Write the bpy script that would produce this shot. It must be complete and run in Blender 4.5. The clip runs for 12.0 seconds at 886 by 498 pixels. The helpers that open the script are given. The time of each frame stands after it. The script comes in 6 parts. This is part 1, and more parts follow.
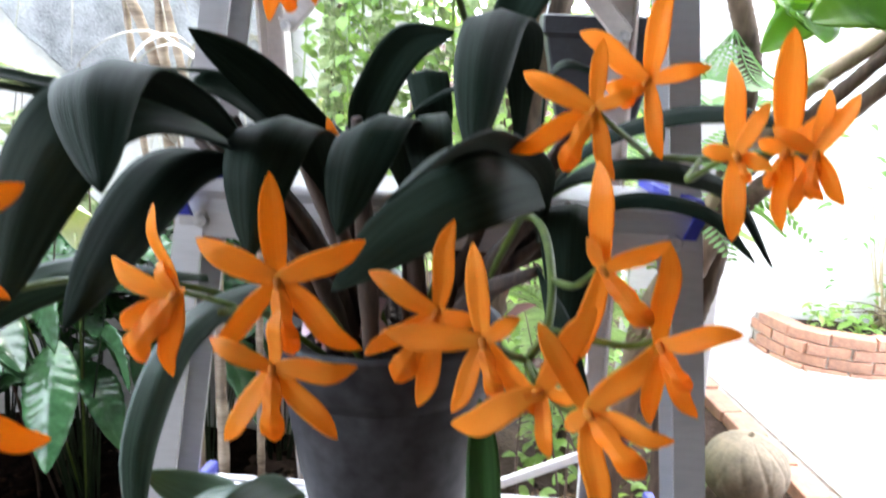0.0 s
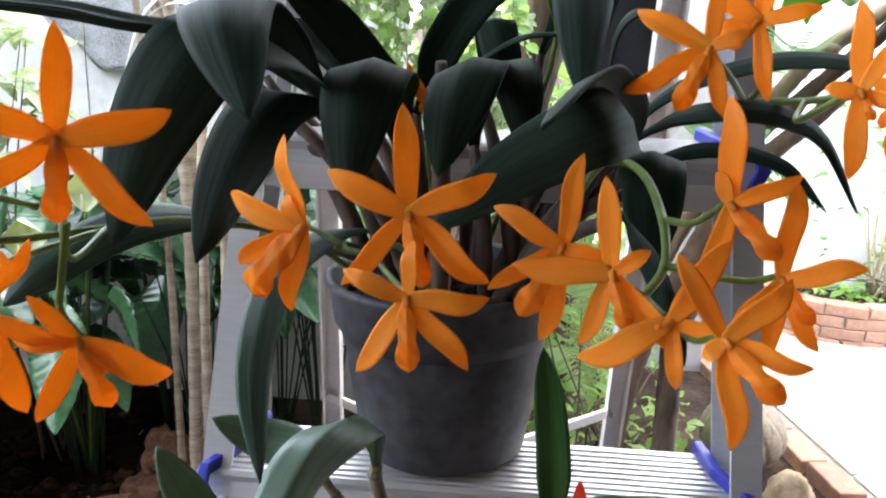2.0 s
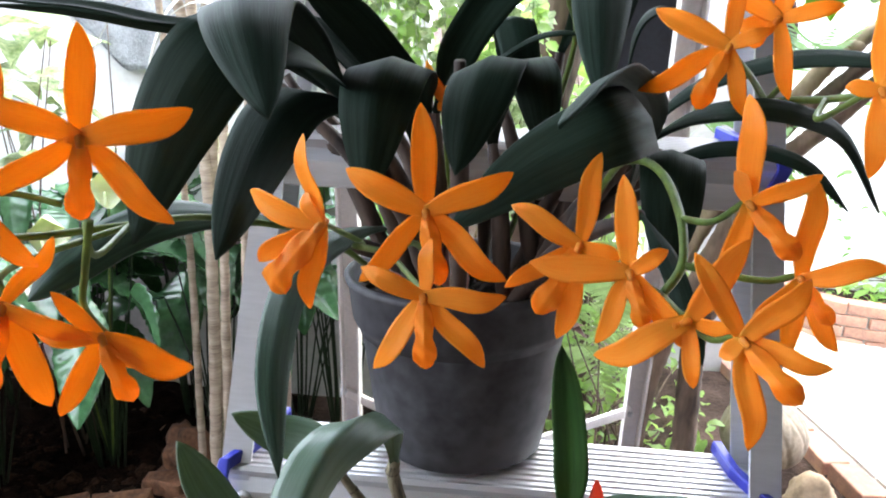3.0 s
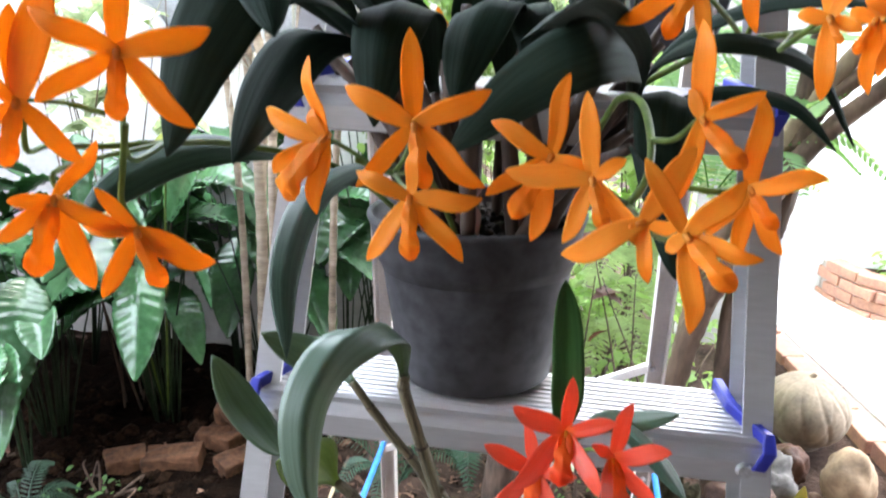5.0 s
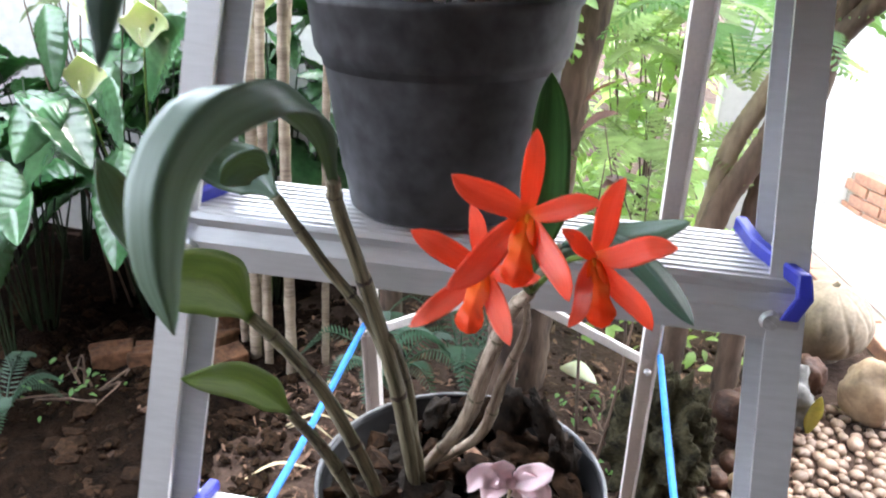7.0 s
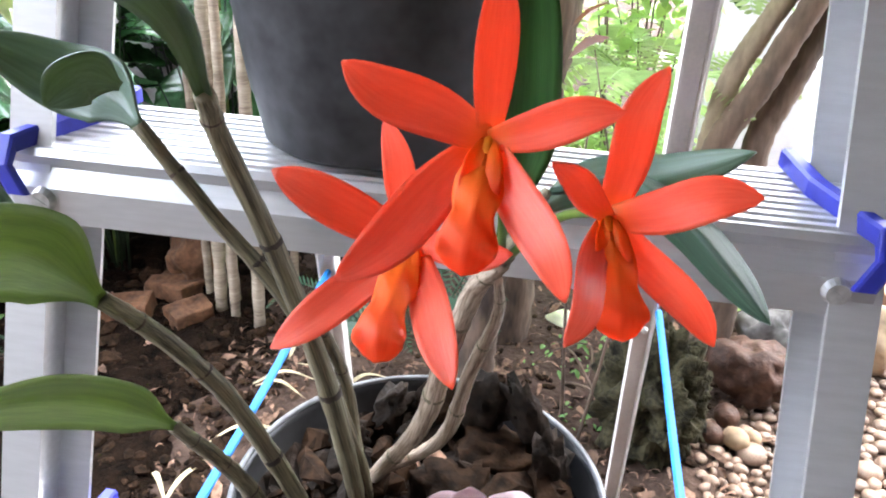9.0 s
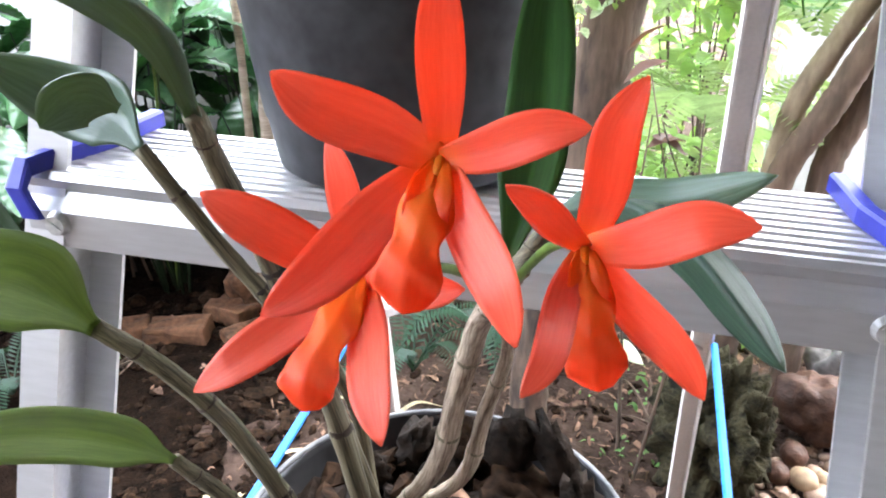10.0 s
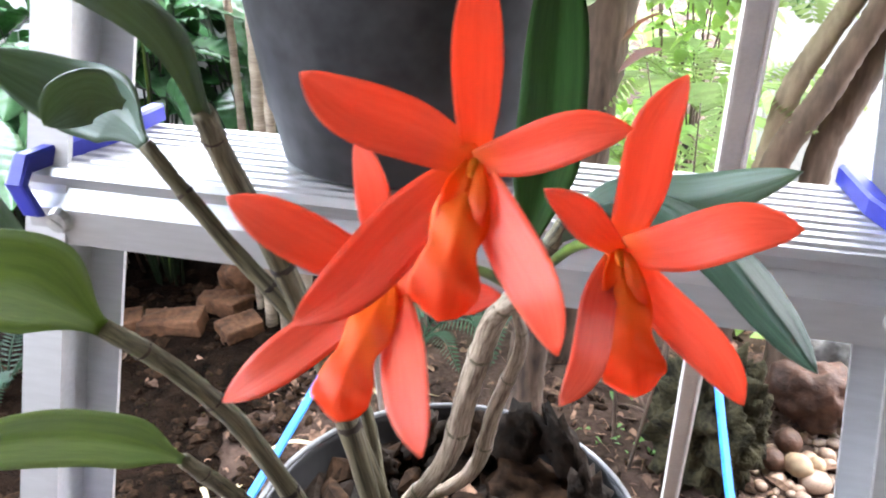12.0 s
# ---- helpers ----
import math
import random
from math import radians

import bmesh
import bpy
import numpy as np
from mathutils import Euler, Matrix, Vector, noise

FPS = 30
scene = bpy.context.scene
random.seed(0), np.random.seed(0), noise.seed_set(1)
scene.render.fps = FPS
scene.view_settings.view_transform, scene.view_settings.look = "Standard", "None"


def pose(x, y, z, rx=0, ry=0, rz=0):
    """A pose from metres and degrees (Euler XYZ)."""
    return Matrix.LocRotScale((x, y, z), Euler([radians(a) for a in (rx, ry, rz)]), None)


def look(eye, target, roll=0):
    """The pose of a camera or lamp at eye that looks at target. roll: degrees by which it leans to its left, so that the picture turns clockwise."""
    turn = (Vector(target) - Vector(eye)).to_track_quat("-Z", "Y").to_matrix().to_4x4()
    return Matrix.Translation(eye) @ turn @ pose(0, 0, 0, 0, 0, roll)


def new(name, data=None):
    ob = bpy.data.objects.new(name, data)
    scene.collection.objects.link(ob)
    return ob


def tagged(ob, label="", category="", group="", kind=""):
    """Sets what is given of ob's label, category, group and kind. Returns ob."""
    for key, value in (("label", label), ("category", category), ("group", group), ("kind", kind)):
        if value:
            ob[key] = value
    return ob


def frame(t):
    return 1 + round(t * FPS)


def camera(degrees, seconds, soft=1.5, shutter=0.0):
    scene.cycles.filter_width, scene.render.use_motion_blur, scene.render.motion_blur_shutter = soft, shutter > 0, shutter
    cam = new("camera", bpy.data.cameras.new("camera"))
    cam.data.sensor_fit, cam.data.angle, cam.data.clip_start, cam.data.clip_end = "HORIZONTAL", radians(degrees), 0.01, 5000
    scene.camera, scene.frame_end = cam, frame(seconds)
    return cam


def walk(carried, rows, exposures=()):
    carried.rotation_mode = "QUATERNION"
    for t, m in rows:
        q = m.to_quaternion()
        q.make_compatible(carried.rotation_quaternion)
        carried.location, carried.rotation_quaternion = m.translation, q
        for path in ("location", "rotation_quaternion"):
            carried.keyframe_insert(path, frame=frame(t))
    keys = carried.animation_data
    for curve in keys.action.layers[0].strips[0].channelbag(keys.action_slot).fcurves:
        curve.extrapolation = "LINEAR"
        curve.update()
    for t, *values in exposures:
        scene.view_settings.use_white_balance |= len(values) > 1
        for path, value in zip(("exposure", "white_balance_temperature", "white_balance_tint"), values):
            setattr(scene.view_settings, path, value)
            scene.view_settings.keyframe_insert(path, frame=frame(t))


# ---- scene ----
cam = camera(57.30, 12.0, soft=2.0, shutter=0.4)
PATH = [
    (0, (0.0580, 0.2020, 1.5590), (-0.0820, 2.1224, 1.0182), 1.90),
    (0.5, (0.0520, 0.2090, 1.6150), (-0.1570, 2.1492, 1.1770), 1.10),
    (0.9, (0.0280, 0.2130, 1.6420), (-0.1620, 2.1621, 1.2360), 0.40),
    (1, (0.0240, 0.2170, 1.6400), (-0.1580, 2.1654, 1.2269), 0.20),
    (1.3, (0.0136, 0.2221, 1.5981), (-0.1638, 2.1752, 1.2145), 0.49),
    (1.5, (-0.0060, 0.2160, 1.5760), (-0.0600, 2.1558, 1.0920), 2.60),
    (1.7, (-0.0083, 0.2027, 1.5568), (-0.0880, 2.1234, 1.0060), 2.80),
    (2, (-0.0080, 0.1900, 1.5410), (-0.1050, 2.0922, 0.9309), 2.60),
    (2.1, (-0.0100, 0.1878, 1.5366), (-0.1250, 2.0928, 0.9394), 2.34),
    (2.5, (-0.0130, 0.1900, 1.5380), (-0.1290, 2.0854, 0.9102), 2.60),
    (2.7, (-0.0114, 0.1906, 1.5393), (-0.1357, 2.0882, 0.9207), 2.56),
    (4.3, (0.0152, 0.1397, 1.5505), (-0.2072, 2.0312, 0.9382), 1.79),
    (4.5, (0.0180, 0.1320, 1.5510), (-0.2060, 2.0270, 0.9520), 2.00),
    (5, (0.0360, 0.1300, 1.5230), (-0.2359, 1.9955, 0.8582), 2.10),
    (5.5, (0.0440, 0.1310, 1.4880), (-0.2360, 1.9750, 0.7660), 2.10),
    (6, (0.0591, 0.1647, 1.4542), (-0.2092, 1.9959, 0.6976), 2.15),
    (6.5, (0.0620, 0.2010, 1.4210), (-0.2151, 2.0124, 0.6198), 1.90),
    (7, (0.0710, 0.2480, 1.3810), (-0.2240, 2.0399, 0.5431), 2.80),
    (7.2, (0.0750, 0.2840, 1.3630), (-0.1961, 2.0603, 0.4848), 2.80),
    (8.8, (0.0686, 0.4018, 1.3171), (-0.1648, 2.1376, 0.3522), 2.28),
    (9, (0.0690, 0.4020, 1.3150), (-0.1739, 2.1376, 0.3512), 2.80),
    (9.5, (0.0758, 0.4057, 1.3161), (-0.2263, 2.1417, 0.3848), 0.76),
    (10, (0.0910, 0.4280, 1.3060), (-0.3141, 2.1616, 0.3947), 0.90),
    (10.5, (0.0903, 0.4415, 1.2997), (-0.3365, 2.1687, 0.3737), 0.27),
    (11, (0.0940, 0.4490, 1.2900), (-0.3141, 2.1772, 0.3699), 0.40),
    (11.5, (0.0970, 0.4530, 1.2990), (-0.3401, 2.1784, 0.3868), -0.70),
    (12, (0.0810, 0.4310, 1.3070), (-0.3000, 2.1569, 0.3710), 0.80),
]
EXPOSURES = [(0, 2.48), (0.5, 2.21), (1.0, 1.81), (1.5, 1.74), (2.0, 2.22), (2.5, 2.60), (4.5, 2.64), (5.5, 2.74), (6.5, 2.61), (7.2, 2.66), (9.0, 3.10), (12.0, 3.18)]
walk(cam, [(t, look(eye, target, roll)) for t, eye, target, roll in PATH], EXPOSURES)

# ---------------------------------------------------------------- world and light
def build_world():
    w = bpy.data.worlds.new("overcast_sky")
    scene.world = w
    w.use_nodes = True
    nt = w.node_tree
    sky = nt.nodes.new("ShaderNodeTexSky")
    sky.sky_type = "NISHITA"
    sky.sun_disc = False
    sky.sun_elevation, sky.sun_rotation = radians(58), radians(35)
    sky.dust_density, sky.air_density, sky.ozone_density = 4.0, 1.0, 0.6
    mix = nt.nodes.new("ShaderNodeMixRGB")
    mix.inputs[0].default_value = 0.75
    mix.inputs[2].default_value = (9.2, 10.1, 11.5, 1)
    nt.links.new(sky.outputs[0], mix.inputs[1])
    nt.links.new(mix.outputs[0], nt.nodes["Background"].inputs[0])
    nt.nodes["Background"].inputs[1].default_value = 0.25


build_world()
sun_data = bpy.data.lights.new("sun", "SUN")
sun_data.energy, sun_data.angle, sun_data.color = 1.0, radians(25), (1.0, 0.97, 0.93)
sun = new("sun", sun_data)
sun.matrix_world = look((3.0, 5.0, 8.0), (0, 0, 0))


# ---------------------------------------------------------------- materials
def mat(name, base, rough=0.6, metal=0.0, dark=None, scale=20.0, fine=120.0, amount=0.5, bump=0.15,
        depth=0.002, translucent=0.0, glow_colour=None, stretch=(1, 1, 1), spec=0.5, vary=0.0, along=False, throat=None):
    """A surface with variation at two scales; vary shifts the brightness from piece to piece.
    along: veins run lengthwise; throat: (colour, share of the length) of the base of a petal."""
    m = bpy.data.materials.new(name)
    m.use_nodes = True
    nt = m.node_tree
    b = nt.nodes["Principled BSDF"]
    b.inputs["Roughness"].default_value = rough
    b.inputs["Metallic"].default_value = metal
    b.inputs["Specular IOR Level"].default_value = spec
    tc = nt.nodes.new("ShaderNodeTexCoord")
    mp = nt.nodes.new("ShaderNodeMapping")
    mp.inputs["Scale"].default_value = stretch
    nt.links.new(tc.outputs["UV" if along else "Object"], mp.inputs[0])
    n1, n2 = nt.nodes.new("ShaderNodeTexNoise"), nt.nodes.new("ShaderNodeTexNoise")
    n1.inputs["Scale"].default_value, n2.inputs["Scale"].default_value = scale, fine
    n1.inputs["Detail"].default_value, n2.inputs["Detail"].default_value = 3, 2
    for n in (n1, n2):
        nt.links.new(mp.outputs[0], n.inputs["Vector"])
    add = nt.nodes.new("ShaderNodeMath")
    add.operation = "MULTIPLY_ADD"
    add.inputs[1].default_value = 0.65
    nt.links.new(n1.outputs[0], add.inputs[0])
    half = nt.nodes.new("ShaderNodeMath")
    half.operation = "MULTIPLY"
    half.inputs[1].default_value = 0.35
    nt.links.new(n2.outputs[0], half.inputs[0])
    nt.links.new(half.outputs[0], add.inputs[2])
    ramp = nt.nodes.new("ShaderNodeValToRGB")
    d = dark or tuple(c * (1 - amount) for c in base)
    ramp.color_ramp.elements[0].color, ramp.color_ramp.elements[1].color = (*d, 1), (*base, 1)
    ramp.color_ramp.elements[0].position, ramp.color_ramp.elements[1].position = 0.34, 0.62
    nt.links.new(add.outputs[0], ramp.inputs[0])
    colour = ramp.outputs[0]
    if throat:
        sep = nt.nodes.new("ShaderNodeSeparateXYZ")
        nt.links.new(tc.outputs["UV"], sep.inputs[0])
        fade = nt.nodes.new("ShaderNodeMapRange")
        fade.interpolation_type = "SMOOTHSTEP"
        fade.inputs[1].default_value, fade.inputs[2].default_value = 0.02, throat[1]
        fade.inputs[3].default_value, fade.inputs[4].default_value = 1.0, 0.0
        nt.links.new(sep.outputs[1], fade.inputs[0])
        warm = nt.nodes.new("ShaderNodeMixRGB")
        warm.inputs[2].default_value = (*throat[0], 1)
        nt.links.new(fade.outputs[0], warm.inputs[0])
        nt.links.new(colour, warm.inputs[1])
        colour = warm.outputs[0]
    if vary:
        info = nt.nodes.new("ShaderNodeObjectInfo")
        geo = nt.nodes.new("ShaderNodeNewGeometry")
        both = nt.nodes.new("ShaderNodeMath")
        both.operation = "ADD"
        nt.links.new(info.outputs["Random"], both.inputs[0])
        nt.links.new(geo.outputs["Random Per Island"], both.inputs[1])
        scl = nt.nodes.new("ShaderNodeMapRange")
        scl.inputs[1].default_value, scl.inputs[2].default_value = 0.0, 2.0
        scl.inputs[3].default_value, scl.inputs[4].default_value = 1 - vary, 1 + vary
        nt.links.new(both.outputs[0], scl.inputs[0])
        hsv = nt.nodes.new("ShaderNodeHueSaturation")
        nt.links.new(scl.outputs[0], hsv.inputs["Value"])
        nt.links.new(colour, hsv.inputs["Color"])
        colour = hsv.outputs[0]
    nt.links.new(colour, b.inputs["Base Color"])
    if bump:
        bp = nt.nodes.new("ShaderNodeBump")
        bp.inputs["Strength"].default_value, bp.inputs["Distance"].default_value = bump, depth
        nt.links.new(add.outputs[0], bp.inputs["Height"])
        nt.links.new(bp.outputs[0], b.inputs["Normal"])
    if translucent:
        tr = nt.nodes.new("ShaderNodeBsdfTranslucent")
        if glow_colour:
            tr.inputs[0].default_value = (*glow_colour, 1)
        else:
            nt.links.new(colour, tr.inputs[0])
        mx = nt.nodes.new("ShaderNodeMixShader")
        mx.inputs[0].default_value = translucent
        out = nt.nodes["Material Output"]
        nt.links.new(b.outputs[0], mx.inputs[1])
        nt.links.new(tr.outputs[0], mx.inputs[2])
        nt.links.new(mx.outputs[0], out.inputs[0])
    return m


M = {
    "aluminium": mat("brushed_aluminium", (0.60, 0.60, 0.62), 0.36, 0.55, scale=8, fine=260, amount=0.18, bump=0.05, stretch=(0.15, 1, 1), depth=0.0005),
    "leg": mat("dull_aluminium", (0.80, 0.75, 0.71), 0.5, 0.15, scale=10, fine=200, amount=0.2, bump=0.05, depth=0.0005),
    "steel": mat("zinc_steel", (0.7, 0.7, 0.7), 0.42, 0.5, scale=60, bump=0.05, depth=0.0003),
    "blue_plastic": mat("blue_plastic", (0.03, 0.04, 0.42), 0.45, scale=30, amount=0.3, bump=0.05, depth=0.0005),
    "cord": mat("blue_cord", (0.008, 0.19, 0.6), 0.6, scale=80, amount=0.3, bump=0.3, depth=0.0006),
    "grey_pot": mat("weathered_grey_plastic", (0.066, 0.066, 0.072), 0.58, dark=(0.018, 0.017, 0.019), scale=9, fine=70, bump=0.25, depth=0.001, spec=0.25),
    "black_pot": mat("black_plastic", (0.03, 0.03, 0.032), 0.28, scale=20, bump=0.1, depth=0.0008),
    "soil": mat("potting_bark_soil", (0.02, 0.012, 0.008), 0.9, dark=(0.004, 0.003, 0.002), scale=40, fine=160, bump=0.8, depth=0.006, spec=0.2),
    "earth": mat("garden_earth", (0.075, 0.048, 0.037), 0.92, dark=(0.02, 0.012, 0.009), scale=9, fine=70, bump=1.0, depth=0.025, spec=0.1),
    # bed soil with the shade under the lilies put into its colour
    "shaded_soil": mat("shade_dark_soil", (0.013, 0.0075, 0.005), 0.95, dark=(0.002, 0.0015, 0.0012), scale=22, fine=110, bump=1.0, depth=0.03, spec=0.03),
    "bark_chip": mat("bark_chip", (0.024, 0.013, 0.0075), 0.85, dark=(0.005, 0.003, 0.002), scale=60, bump=0.8, depth=0.004, vary=0.9, spec=0.06),
    "litter": mat("dead_leaf", (0.25, 0.15, 0.105), 0.8, dark=(0.055, 0.03, 0.02), scale=30, bump=0.3, depth=0.002, vary=0.95, spec=0.12),
    "yellow_leaf": mat("yellowing_leaf", (0.55, 0.47, 0.12), 0.6, dark=(0.36, 0.36, 0.08), scale=18, bump=0.2, depth=0.001, translucent=0.3),
    "straw": mat("dry_straw", (0.55, 0.45, 0.28), 0.8, scale=40, bump=0.2, depth=0.001, vary=0.3),
    "paving": mat("pale_concrete_paving", (0.52, 0.49, 0.45), 0.75, scale=2, fine=40, amount=0.2, bump=0.2, depth=0.003),
    "concrete": mat("grey_rendered_wall", (0.72, 0.71, 0.69), 0.85, dark=(0.52, 0.505, 0.485), scale=1.6, fine=30, bump=0.25, depth=0.004),
    # dark brown for the unseen light-blocking walls and roof
    "blocker": mat("dark_blocker", (0.16, 0.14, 0.125), 0.85, scale=1.5, fine=30, amount=0.25, bump=0.2, depth=0.003),
    "white_wall": mat("white_wall_paint", (0.8, 0.79, 0.77), 0.8, scale=1.2, fine=30, amount=0.12, bump=0.1, depth=0.003),
    "brick": mat("red_brick", (0.45, 0.23, 0.15), 0.85, dark=(0.28, 0.15, 0.11), scale=25, fine=120, bump=0.5, depth=0.004, vary=0.35),
    "mortar": mat("grey_mortar", (0.4, 0.36, 0.32), 0.9, scale=30, bump=0.4, depth=0.003),
    "stone": mat("tan_river_rock", (0.37, 0.26, 0.16), 0.75, dark=(0.17, 0.115, 0.075), scale=9, fine=60, bump=0.5, depth=0.006),
    "grey_stone": mat("pale_grey_stone", (0.16, 0.15, 0.145), 0.8, dark=(0.04, 0.036, 0.034), scale=14, fine=60, bump=0.7, depth=0.006),
    "ball": mat("carved_pale_stone", (0.27, 0.21, 0.15), 0.8, dark=(0.14, 0.11, 0.08), scale=16, fine=70, bump=0.5, depth=0.004),
    "pebble": mat("river_pebble", (0.21, 0.14, 0.10), 0.5, dark=(0.08, 0.05, 0.036), scale=14, fine=80, bump=0.15, depth=0.002, vary=0.75),
    "driftwood": mat("mossy_driftwood", (0.055, 0.048, 0.026), 0.92, dark=(0.006, 0.005, 0.004), scale=26, fine=110, bump=1.0, depth=0.02, spec=0.12),
    "lava": mat("dark_red_rock", (0.09, 0.043, 0.028), 0.6, dark=(0.025, 0.013, 0.01), scale=12, fine=70, bump=0.9, depth=0.012, spec=0.25),
    "bark": mat("tree_bark", (0.16, 0.105, 0.075), 0.9, dark=(0.03, 0.019, 0.014), scale=14, fine=60, bump=0.9, depth=0.012, stretch=(1, 1, 0.25)),
    "pale_bark": mat("pale_brown_bark", (0.18, 0.115, 0.08), 0.85, dark=(0.045, 0.03, 0.022), scale=10, fine=60, bump=0.6, depth=0.006, stretch=(1, 1, 0.3)),
    # lighter bark for one limb, with the sun on it put into the tan
    "tan_bark": mat("sunlit_tan_bark", (0.36, 0.27, 0.18), 0.8, dark=(0.16, 0.11, 0.075), scale=12, fine=60, bump=0.5, depth=0.004, stretch=(1, 1, 0.4)),
    "cane": mat("ringed_cane", (0.46, 0.37, 0.28), 0.85, dark=(0.15, 0.11, 0.08), scale=6, fine=70, bump=0.9, depth=0.005, stretch=(0.4, 0.4, 4.0)),
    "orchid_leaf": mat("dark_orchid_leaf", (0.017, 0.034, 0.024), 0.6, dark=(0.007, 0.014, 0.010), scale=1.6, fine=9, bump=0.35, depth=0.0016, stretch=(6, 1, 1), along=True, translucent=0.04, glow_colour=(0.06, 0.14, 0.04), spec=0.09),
    "pale_leaf": mat("grey_green_orchid_leaf", (0.115, 0.175, 0.13), 0.36, dark=(0.058, 0.098, 0.07), scale=1.6, fine=9, bump=0.22, depth=0.0016, stretch=(6, 1, 1), along=True, translucent=0.2, glow_colour=(0.3, 0.4, 0.07), spec=0.5),
    "mid_leaf": mat("blue_green_orchid_leaf", (0.036, 0.074, 0.044), 0.42, dark=(0.014, 0.03, 0.021), scale=1.6, fine=9, bump=0.3, depth=0.0016, stretch=(6, 1, 1), along=True, translucent=0.05, glow_colour=(0.08, 0.18, 0.05), spec=0.2),
    "green_leaf": mat("fresh_green_orchid_leaf", (0.045, 0.115, 0.028), 0.42, dark=(0.018, 0.05, 0.014), scale=1.6, fine=9, bump=0.3, depth=0.0014, stretch=(6, 1, 1), along=True, translucent=0.2, glow_colour=(0.14, 0.3, 0.04), spec=0.25),
    "lime_leaf": mat("yellow_green_orchid_leaf", (0.17, 0.25, 0.055), 0.42, dark=(0.085, 0.145, 0.035), scale=1.6, fine=9, bump=0.3, depth=0.0014, stretch=(6, 1, 1), along=True, translucent=0.18, glow_colour=(0.34, 0.45, 0.06), spec=0.4),
    "bulb": mat("olive_cane_skin", (0.26, 0.225, 0.145), 0.6, dark=(0.04, 0.035, 0.022), scale=1.5, fine=6, bump=0.6, depth=0.0015, stretch=(9, 3, 1), along=True, spec=0.3),
    "sheath": mat("papery_cane_sheath", (0.54, 0.44, 0.34), 0.7, dark=(0.12, 0.075, 0.05), scale=1.5, fine=6, bump=0.7, depth=0.0015, stretch=(7, 4, 1), along=True, spec=0.3),
    "chip_stone": mat("weathered_brick", (0.17, 0.08, 0.043), 0.85, dark=(0.045, 0.024, 0.015), scale=14, fine=70, bump=0.7, depth=0.005, spec=0.2),
    "dark_bulb": mat("brown_sheathed_stem", (0.085, 0.055, 0.04), 0.75, dark=(0.018, 0.012, 0.01), scale=20, fine=120, bump=0.4, depth=0.0015, stretch=(2, 2, 0.3)),
    "lily_stalk": mat("dark_green_stalk", (0.022, 0.042, 0.016), 0.6, dark=(0.008, 0.018, 0.007), scale=20, bump=0.1, depth=0.001, spec=0.3),
    "green_stem": mat("green_flower_stem", (0.13, 0.2, 0.035), 0.5, dark=(0.06, 0.1, 0.02), scale=30, bump=0.1, depth=0.001, spec=0.3),
    "orange": mat("orange_petal", (0.93, 0.44, 0.05), 0.48, dark=(0.86, 0.3, 0.02), scale=1.8, fine=9, bump=0.2, depth=0.0006, stretch=(5, 1, 1), along=True, throat=((0.85, 0.45, 0.05), 0.3), translucent=0.45, glow_colour=(1.0, 0.45, 0.03), spec=0.35),
    "orange_lip": mat("deep_orange_lip", (0.88, 0.4, 0.035), 0.5, dark=(0.82, 0.29, 0.018), scale=1.8, fine=9, bump=0.2, depth=0.0006, stretch=(5, 1, 1), along=True, translucent=0.5, glow_colour=(1.0, 0.4, 0.03), spec=0.3),
    "column": mat("orange_column", (0.85, 0.33, 0.03), 0.5, scale=80, amount=0.2, bump=0.05, depth=0.0005, translucent=0.3),
    "red": mat("scarlet_petal", (0.85, 0.21, 0.125), 0.34, dark=(0.70, 0.10, 0.06), scale=1.8, fine=12, bump=0.5, depth=0.0007, stretch=(5, 1, 1), along=True, throat=((0.88, 0.26, 0.03), 0.26), translucent=0.5, glow_colour=(1.0, 0.22, 0.10), spec=0.5),
    "red_lip": mat("orange_red_lip", (0.86, 0.15, 0.05), 0.42, dark=(0.79, 0.09, 0.03), scale=1.8, fine=12, bump=0.3, depth=0.0008, stretch=(5, 1, 1), along=True, throat=((0.92, 0.27, 0.02), 0.85), translucent=0.55, glow_colour=(1.0, 0.18, 0.035), spec=0.3),
    "pink": mat("pink_ribbon", (0.95, 0.72, 0.76), 0.5, scale=40, amount=0.15, bump=0.1, depth=0.001, translucent=0.2),
    "lily": mat("peace_lily_leaf", (0.085, 0.22, 0.085), 0.23, dark=(0.02, 0.078, 0.03), scale=9, fine=70, bump=0.35, depth=0.004, translucent=0.14, glow_colour=(0.16, 0.4, 0.05), vary=0.5, spec=0.8),
    "spathe": mat("white_green_spathe", (0.86, 0.86, 0.7), 0.5, dark=(0.66, 0.76, 0.4), scale=14, bump=0.1, depth=0.001, translucent=0.3, glow_colour=(0.8, 0.85, 0.4)),
    "grass_white": mat("bleached_strap_leaf", (0.72, 0.7, 0.62), 0.6, scale=20, amount=0.25, bump=0.1, depth=0.001, translucent=0.3),
    "variegated": mat("cream_edged_leaf", (0.5, 0.56, 0.3), 0.45, dark=(0.13, 0.24, 0.06), scale=55, fine=120, bump=0.1, depth=0.001, translucent=0.3, vary=0.4),
    "foliage": mat("bright_green_leaf", (0.27, 0.44, 0.11), 0.45, dark=(0.11, 0.23, 0.05), scale=12, fine=80, bump=0.1, depth=0.001, translucent=0.4, glow_colour=(0.46, 0.64, 0.15), vary=0.5),
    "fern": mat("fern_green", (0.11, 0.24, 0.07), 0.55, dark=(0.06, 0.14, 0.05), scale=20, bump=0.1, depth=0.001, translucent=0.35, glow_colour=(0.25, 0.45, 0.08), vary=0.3),
